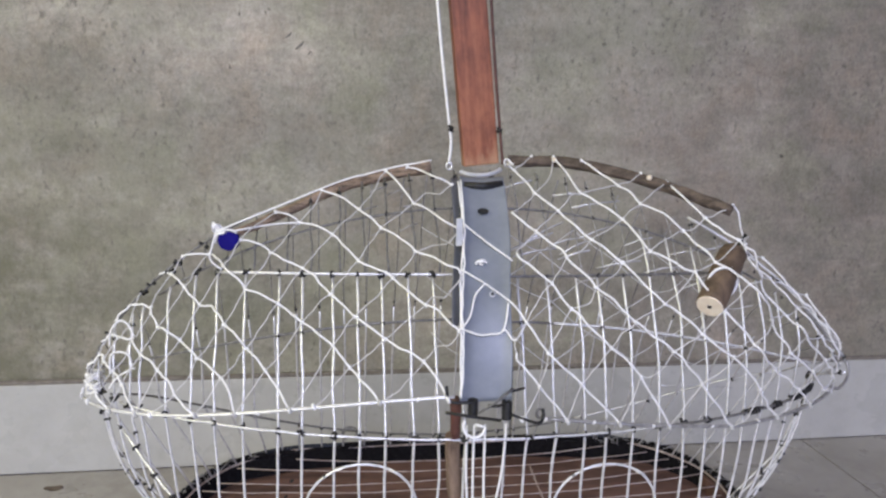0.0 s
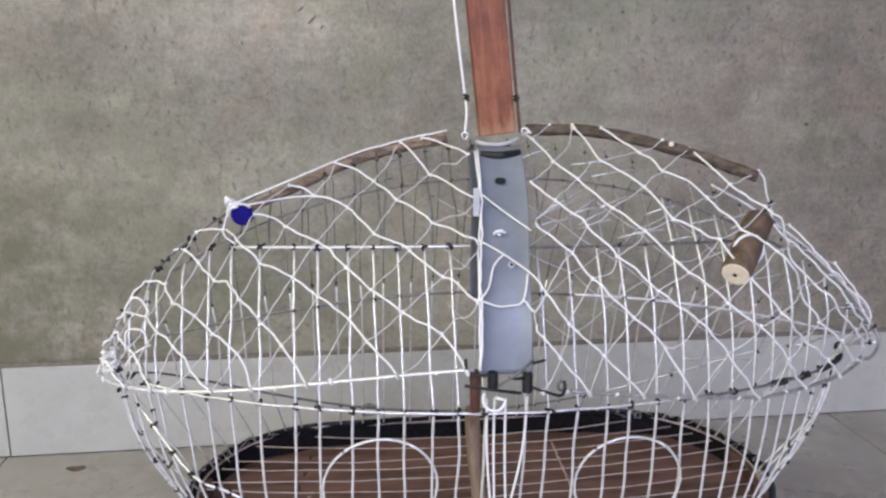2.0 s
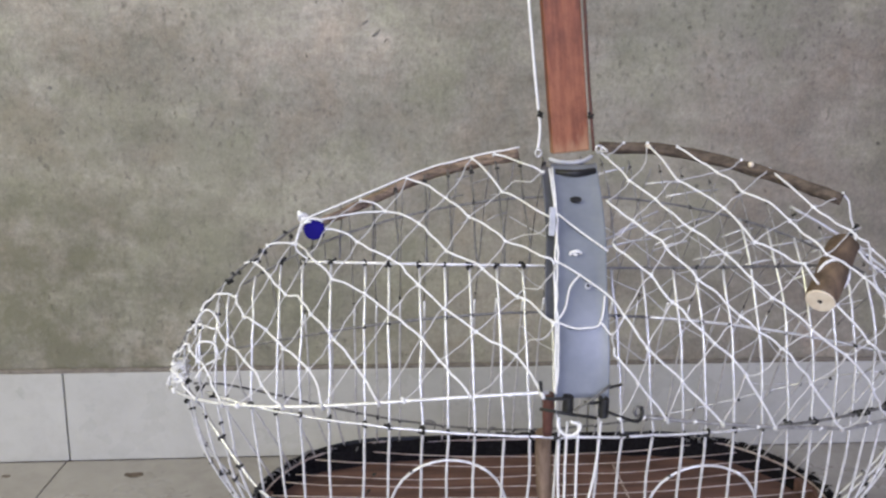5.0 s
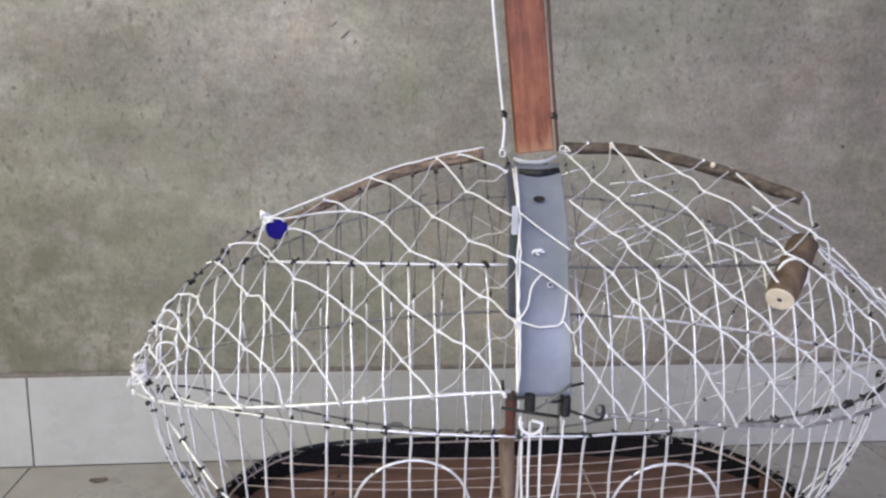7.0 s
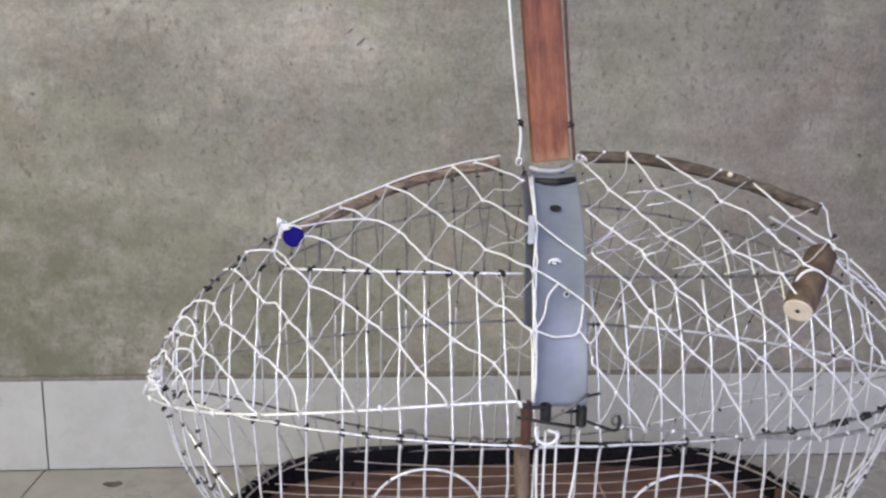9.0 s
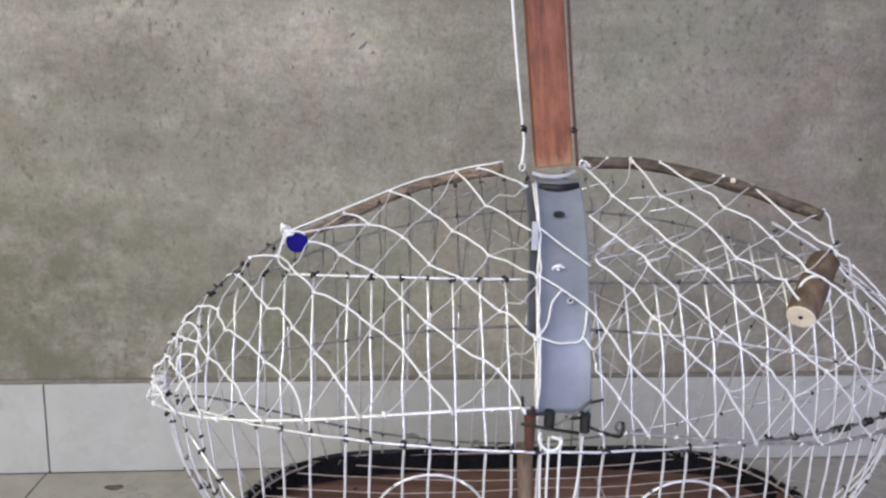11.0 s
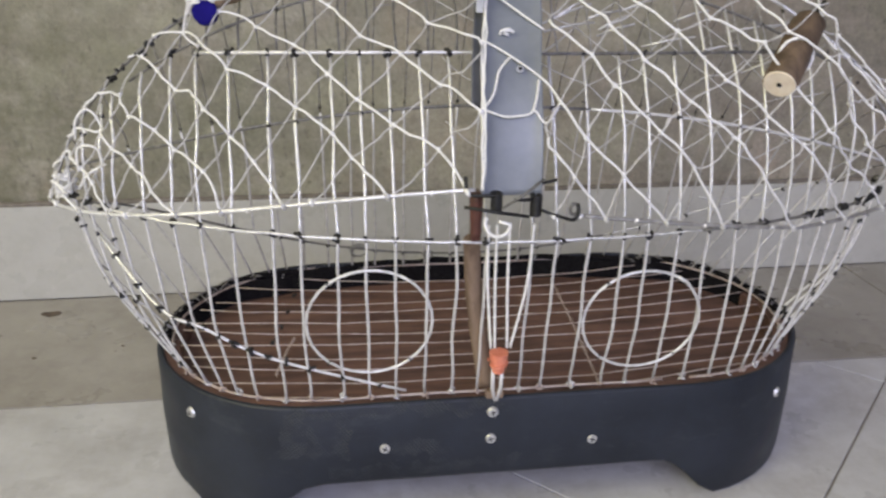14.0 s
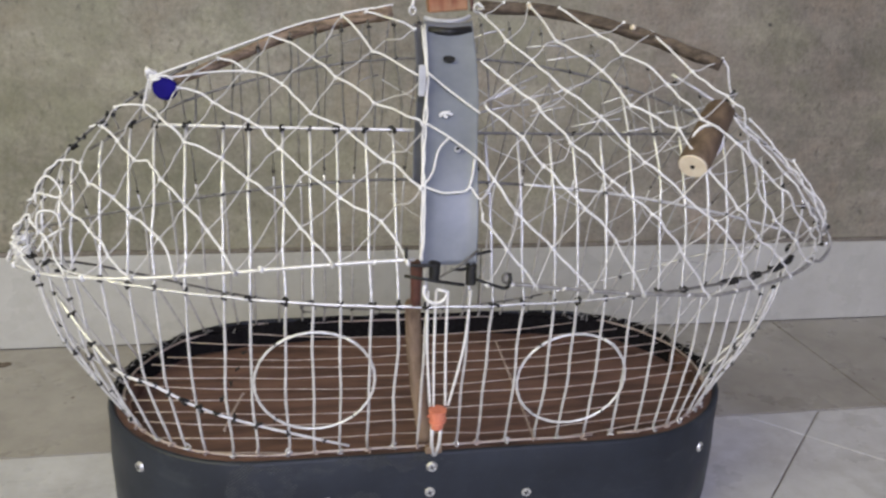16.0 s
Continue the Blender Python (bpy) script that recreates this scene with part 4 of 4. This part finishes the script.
part("cord_loop", lines([[axis0.lerp(axis1, 0.45) + Vector((0.0114 * math.cos(a), -0.003, 0.0114 * math.sin(a))) for a in (k * math.pi / 8 - 0.9 for k in range(14))]], 0.0011, 5), CORD, trap)

def on_branch(k, lift, out):
    return Vector(left[k]) + Vector((0, -out, lift))


headline = [Vector((-0.1885, 0.062, 0.3600))] + [on_branch(k, 0.0052 + 0.0012 * noise.noise((k * 0.8, 3, 0)), 0.003) for k in range(9, len(left))]
part("head_line", lines([headline], 0.0008, 5), CORD, trap, "white cord along the ridge")
second = [Vector((-0.187, 0.060, 0.3585)), Vector((-0.150, 0.078, 0.3625)), min(knots.values(), key=lambda p: (p - Vector((-0.118, 0.088, 0.365))).length)]
part("head_line", lines([curve(second, 4)], 0.0008, 5), CORD, trap, "slack white cord under the ridge")
hang = [Vector((-0.1885, 0.060, 0.3590)), Vector((-0.1905, 0.058, 0.351)), Vector((-0.1925, 0.057, 0.340)), Vector((-0.184, 0.054, 0.333))]
part("head_line", lines([curve(hang, 4)], 0.0007, 5), CORD, trap, "white cord hanging from the capped end")
hub = Vector((-0.1880, 0.0680, 0.3605))
wraps = [[hub + Vector((0.0032 * math.cos(a + 0.7 * n), 0.0022 * math.sin(2 * a), 0.0034 * math.sin(a) + 0.0006 * n)) for a in (k * 0.45 for k in range(15))] for n in range(4)]
wraps.append([Vector((-0.1798, 0.066, 0.3525)) + Vector((0.0092 * math.cos(a), -0.004, 0.0088 * math.sin(a))) for a in (radians(45 + 14 * k) for k in range(11))])
part("cord_wrap", lines(wraps, 0.00085, 5), CORD, trap, "white cord wrapped round the capped end")

# ---- strap, handle, spring ----
def plate(centre, half0, half1, thick, rows=24):
    bm = bmesh.new()
    grid = []
    for k, c in enumerate(centre):
        h = half0 + (half1 - half0) * k / (len(centre) - 1)
        d = (Vector(centre[min(k + 1, len(centre) - 1)]) - Vector(centre[max(k - 1, 0)])).normalized()
        nrm = Vector((1, 0, 0)).cross(d).normalized()
        line = []
        for t in (0, -thick):
            for s in (-1, -0.93, -0.5, 0, 0.5, 0.93, 1):
                crown = 0.0022 * (1 - s * s) - (0.0007 if abs(s) == 1 else 0)
                line.append(bm.verts.new(Vector(c) + Vector((s * h, 0, 0)) + nrm * (t + crown)))
        grid.append(line)
    for a, b in zip(grid, grid[1:]):
        for s in range(6):
            bm.faces.new((a[s], a[s + 1], b[s + 1], b[s]))
            bm.faces.new((a[7 + s + 1], a[7 + s], b[7 + s], b[7 + s + 1]))
        bm.faces.new((a[7], a[0], b[0], b[7]))
        bm.faces.new((a[6], a[13], b[13], b[6]))
    for line in (grid[0], grid[-1]):
        for s in range(6):
            bm.faces.new((line[s], line[7 + s], line[7 + s + 1], line[s + 1]))
    bmesh.ops.recalc_face_normals(bm, faces=bm.faces)
    return bm


spine = curve([(0.0115, 0.068, 0.400), (0.0090, 0.028, 0.362), (0.0028, -0.006, 0.325), (0.0006, -0.026, 0.29), (-0.0008, -0.034, 0.258)], 6)
strap = smooth(part("strap", plate(spine, 0.0170, 0.0178, 0.0025), STRAP, trap, "grey plastic strap, scuffed"))
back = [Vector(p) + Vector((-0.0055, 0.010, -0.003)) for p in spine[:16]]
smooth(part("strap", plate(back, 0.0170, 0.0170, 0.0025), SHADOW_STRAP, trap, "second grey strap behind, its shade in the colour"))


def on_strap(k, dx, lift):
    p = Vector(spine[k]) + Vector((dx, 0, 0))
    d = (Vector(spine[k + 1]) - Vector(spine[k - 1])).normalized()
    nrm = Vector((1, 0, 0)).cross(d).normalized()
    if nrm.y > 0:
        nrm = -nrm
    return p + nrm * lift, nrm


for k, dx, r, mat, nm in ((4, -0.0018, 0.0042, BLACK, "slot"), (12, 0.0045, 0.0022, CLEAR, "eyelet"), (12, 0.0046, 0.0012, BLACK, "eyelet_hole")):
    p, nrm = on_strap(k, dx, 0.0027 if mat is not BLACK else 0.0031)
    bm = bmesh.new()
    bmesh.ops.create_cone(bm, cap_ends=True, segments=18, radius1=r, radius2=r, depth=0.0008)
    o = part(nm, bm, mat, strap)
    o.matrix_basis = Matrix.Translation(p) @ nrm.to_track_quat("Z", "Y").to_matrix().to_4x4() @ Matrix.Diagonal((1, 0.6 if nm == "slot" else 1, 1, 1))
cords = []
for dx, lift, amp in ((-0.0180, 0.003, 0.0012), (-0.0168, 0.0042, 0.002)):
    cords.append([on_strap(k, dx + amp * noise.noise((k * 0.6, dx * 900, 0)), lift)[0] for k in range(1, len(spine) - 1)])


def strap_path(*stops):
    """A cord lying over the strap, through (place along it, millimetres across)."""
    out = []
    for k, mm in stops:
        i = int(k)
        a, b = on_strap(i, mm / 1000, 0.0036)[0], on_strap(i + 1, mm / 1000, 0.0036)[0]
        out.append(a.lerp(b, k - i))
    for at, (k, mm) in ((0, stops[0]), (len(out), stops[-1])):
        if abs(mm) > 18:
            # on to the nearest net knot beside the strap
            spot = out[0 if at == 0 else -1]
            near = min((p for p in knots.values() if (p.x - spot.x) * mm > 0.004 * abs(mm)), key=lambda p: (p - spot).length)
            if (near - spot).length < 0.024:
                out.insert(at, near)
    return curve(out, 5)


cords += [strap_path((5.0, -18.5), (6.9, -1), (8.8, 18.5)), strap_path((9.6, -18.5), (11.0, -1), (13.1, 19)),
          strap_path((11.0, -1), (12.2, -8), (14.2, -11.5), (15.6, -18.5)),
          strap_path((15.4, -18.5), (16.1, -6), (16.1, 2), (15.9, 10), (14.8, 13.5), (13.0, 15.5)), strap_path((15.9, 10), (15.7, 13), (16.8, 19.5))]
for c in cords:
    part("net_cord", lines([c], 0.00074, 5), CORD, trap, "white net cord over the strap")
marks = []
for a0, rr in ((0.2, 0.0032), (1.2, 0.0048), (2.4, 0.0022)):
    marks.append([on_strap(9, -0.003 + rr * math.cos(a0 + a), 0.0030)[0] + Vector((0, 0, 0.45 * rr * math.sin(a0 + a))) for a in (k * 0.4 for k in range(7))])
part("scuff_mark", lines(marks, 0.0009, 5), CORD, strap, "pale scuffed mark on the plastic")

handle = part("handle", block(0.0, 0.0295, -0.006, 0.006, 0.0, 0.50, 0.0015), HANDLE, trap, "flat red-brown wooden handle")
handle.matrix_basis = pose(0.0045, 0.112, 0.405, 0, -6.2, 0)
collar = [(0.0 + 0.0, 0.098, 0.402), (0.006, 0.092, 0.4005), (0.016, 0.090, 0.400), (0.026, 0.092, 0.4015), (0.033, 0.098, 0.404)]
part("collar", lines([curve(collar, 5)], 0.0017, 8), CLEAR, trap, "pale clamp across the foot of the handle")
# Black tube standing in for the shadow below the clamp.
part("collar_shade", lines([[(-0.003, 0.062, 0.3950), (0.012, 0.060, 0.3945), (0.027, 0.062, 0.3960)]], 0.0030, 8), BLACK, trap, "black bar for the shadow under the clamp")
for x, z in ((-0.010, 0.407), (0.037, 0.410)):
    part("loop", lines([[(x + 0.0022 * math.cos(a), 0.092, z + 0.003 * math.sin(a)) for a in (k * 0.6 for k in range(12))]], 0.0009), WIRE, trap, "small wire loop")
cord = curve([(-0.009, 0.100, 0.408), (-0.007, 0.104, 0.425), (-0.0085, 0.106, 0.44), (-0.013, 0.106, 0.475), (-0.018, 0.108, 0.52), (-0.026, 0.110, 0.60), (-0.036, 0.112, 0.72)], 6)
part("cord", lines([cord], 0.0011, 6), CORD, trap, "white cord running up beside the handle")
dark = curve([(0.0355, 0.100, 0.408), (0.0325, 0.104, 0.44), (0.0285, 0.106, 0.48), (0.022, 0.110, 0.56), (0.012, 0.112, 0.70)], 6)
part("cord", lines([dark], 0.0012, 6), TUBE, trap, "dark red-brown wire running up beside the handle")
for p in ((-0.0075, 0.103, 0.436), (0.0325, 0.103, 0.435)):
    part("wire_knot", lines([[Vector(p) + Vector((0.0016 * math.cos(a), 0.0016 * math.sin(a), 0.0003 * k - 0.002)) for k, a in enumerate(k * 0.7 for k in range(16))]], 0.0011), BLACK, trap, "dark twisted wire knot")
# clear clip beside the strap
part("clip", block(-0.0150, -0.0105, 0.018, 0.0205, 0.356, 0.376, 0.0008), CLEAR, trap, "small translucent white clip")

spring = []
for cx, z0, z1 in ((-0.0100, 0.2500, 0.2605), (0.0136, 0.2461, 0.2587)):
    spring.append([(cx + 0.0026 * math.cos(k * 0.8), -0.0375 + 0.0030 * math.sin(k * 0.8), z0 + (z1 - z0) * k / 90) for k in range(91)])
spring.append(curve([(-0.0278, -0.034, 0.2700), (-0.0272, -0.037, 0.2622), (-0.0235, -0.040, 0.2602), (-0.0101, -0.040, 0.2599)], 4))
spring.append([(-0.0294, -0.042, 0.2542), (-0.010, -0.043, 0.2506), (0.0084, -0.042, 0.2471)])
spring.append([(0.0001, -0.039, 0.2569), (0.0048, -0.040, 0.2566), (0.0110, -0.039, 0.2567)])
spring.append(curve([(0.0160, -0.041, 0.2505), (0.026, -0.043, 0.2472), (0.0354, -0.042, 0.2442), (0.0388, -0.040, 0.2480), (0.0385, -0.038, 0.2530)], 4))
part("spring", lines(spring, 0.00115, 6), BLACK, trap, "black steel torsion spring")
part("spring_arm", lines([[(-0.0075, -0.043, 0.2530), (0.005, -0.044, 0.2612), (0.0169, -0.040, 0.2690)]], 0.0009, 6), STEEL, trap, "dull steel arm of the spring")
part("spring_arm", lines([[(0.0150, -0.034, 0.2640), (0.0268, -0.032, 0.2659)]], 0.0010, 6), BLACK, trap, "black arm of the spring")
part("bow_eye", lines([[(0.0370 + 0.0024 * math.cos(a), -0.037, 0.2490 + 0.0034 * math.sin(a)) for a in (k * 0.5 for k in range(14))]], 0.0011), STEEL, trap, "bent wire eye")
part("ring", lines([[(-0.0089 + 0.0076 * math.cos(a), -0.039 + 0.002 * math.sin(a), 0.2425 + 0.0076 * math.sin(a)) for a in (radians(150 + 12 * k) for k in range(18))] + [(-0.0085, -0.040, 0.2440)]], 0.0011), CORD, trap, "white ring under the spring")

# pull cords down to an orange binding
pulls = []
for x0, x1 in ((-0.0094, -0.0042), (-0.0040, -0.0016), (0.0040, 0.0068), (0.0195, 0.0088)):
    pulls.append(curve([(x0, -0.013, 0.232), (x0 * 0.8 + x1 * 0.2, -0.010, 0.19), (x1, -0.006, 0.142)], 6))
for p in pulls:
    part("pull_cord", lines([p], 0.0009, 6), CORD, trap, "taut white pull cord")
bm = bmesh.new()
bmesh.ops.create_cone(bm, cap_ends=True, segments=16, radius1=0.0042, radius2=0.0066, depth=0.015)
tape = part("tape_binding", bm, ORANGE, trap, "orange tape binding")
tape.location = (0.0018, -0.004, 0.1305)
part("tape_ridge", lines([[(0.0018 + (0.0052 + 0.00009 * k) * math.cos(a), -0.004 + (0.0052 + 0.00009 * k) * math.sin(a), 0.1265 + 0.0006 * a) for k, a in enumerate(k * 0.5 for k in range(20))]], 0.0006, 5), ORANGE, trap, "orange tape edge")
part("hasp", lines([[(-0.0015, -0.003, 0.125), (-0.0012, -0.001, 0.108), (0.001, 0.0, 0.098)], [(0.0048, -0.003, 0.125), (0.0045, -0.001, 0.108), (0.002, 0.0, 0.098)]], 0.0014, 6), WIRE, trap, "short wire hasp")
part("plug", block(-0.0055, 0.0070, -0.001, 0.004, 0.0995, 0.1055, 0.0015), PEG, trap, "small lump of weathered wood")
peg = curve([(-0.0175, 0.000, 0.219), (-0.0155, 0.006, 0.19), (-0.0105, 0.012, 0.15), (-0.0035, 0.012, 0.105)], 6)
part("peg", stick(peg, 0.0055, 0.0058, PEG, 31), PEG, trap, "weathered brown wooden peg")
part("tube", stick([(-0.0178, -0.014, 0.2235 + 0.0050 * k) for k in range(7)], 0.0034, 0.0042, TUBE, 41), TUBE, trap, "short dark-red tube")
chain = [Vector((-0.152, 0.045, 0.128)), Vector((-0.146, 0.06, 0.133)), Vector((-0.142, 0.075, 0.138)), Vector((-0.138, 0.09, 0.144))]
for p in chain:
    tie(p, 1.2)
# loose wire loops at the back rail
for x, size in ((-0.086, 1.0), (-0.020, 0.6)):
    g = girdle(x, False) + Vector((0, -0.004, 0.002))
    part("wire_loop", lines([[g + size * Vector((0.008 * math.cos(a) * (1 - 0.01 * k), 0.002 * math.sin(a), 0.0045 * math.sin(a) - 0.0002 * k)) for k, a in enumerate(k * 0.55 for k in range(20))]], 0.0009, 5), STEEL, trap, "loose twist of steel wire")
part("rail", lines([[(0.228, 0.198, 0.176), (0.236, 0.200, 0.173), (0.27, 0.200, 0.1735), (0.309, 0.200, 0.169)]], 0.0009), WIRE, trap, "short galvanised wire across the back")
for twist in (((0.097, 0.204), (0.091, 0.105), (0.085, 0.026)), ((-0.142, 0.123), (-0.148, 0.094), (-0.153, 0.064))):
    ends_ = [Vector((x, y, 0.0905)) for x, y in twist]
    run = curve(ends_, 24)
    strand = [[p + 0.0009 * Vector((math.cos(k * 0.9 + turn), 0, math.sin(k * 0.9 + turn))) for k, p in enumerate(run)] for turn in (0, math.pi)]
    part("twisted_wire", lines(strand, 0.0005, 4), FINE, trap, "thin rusted wire twisted double")
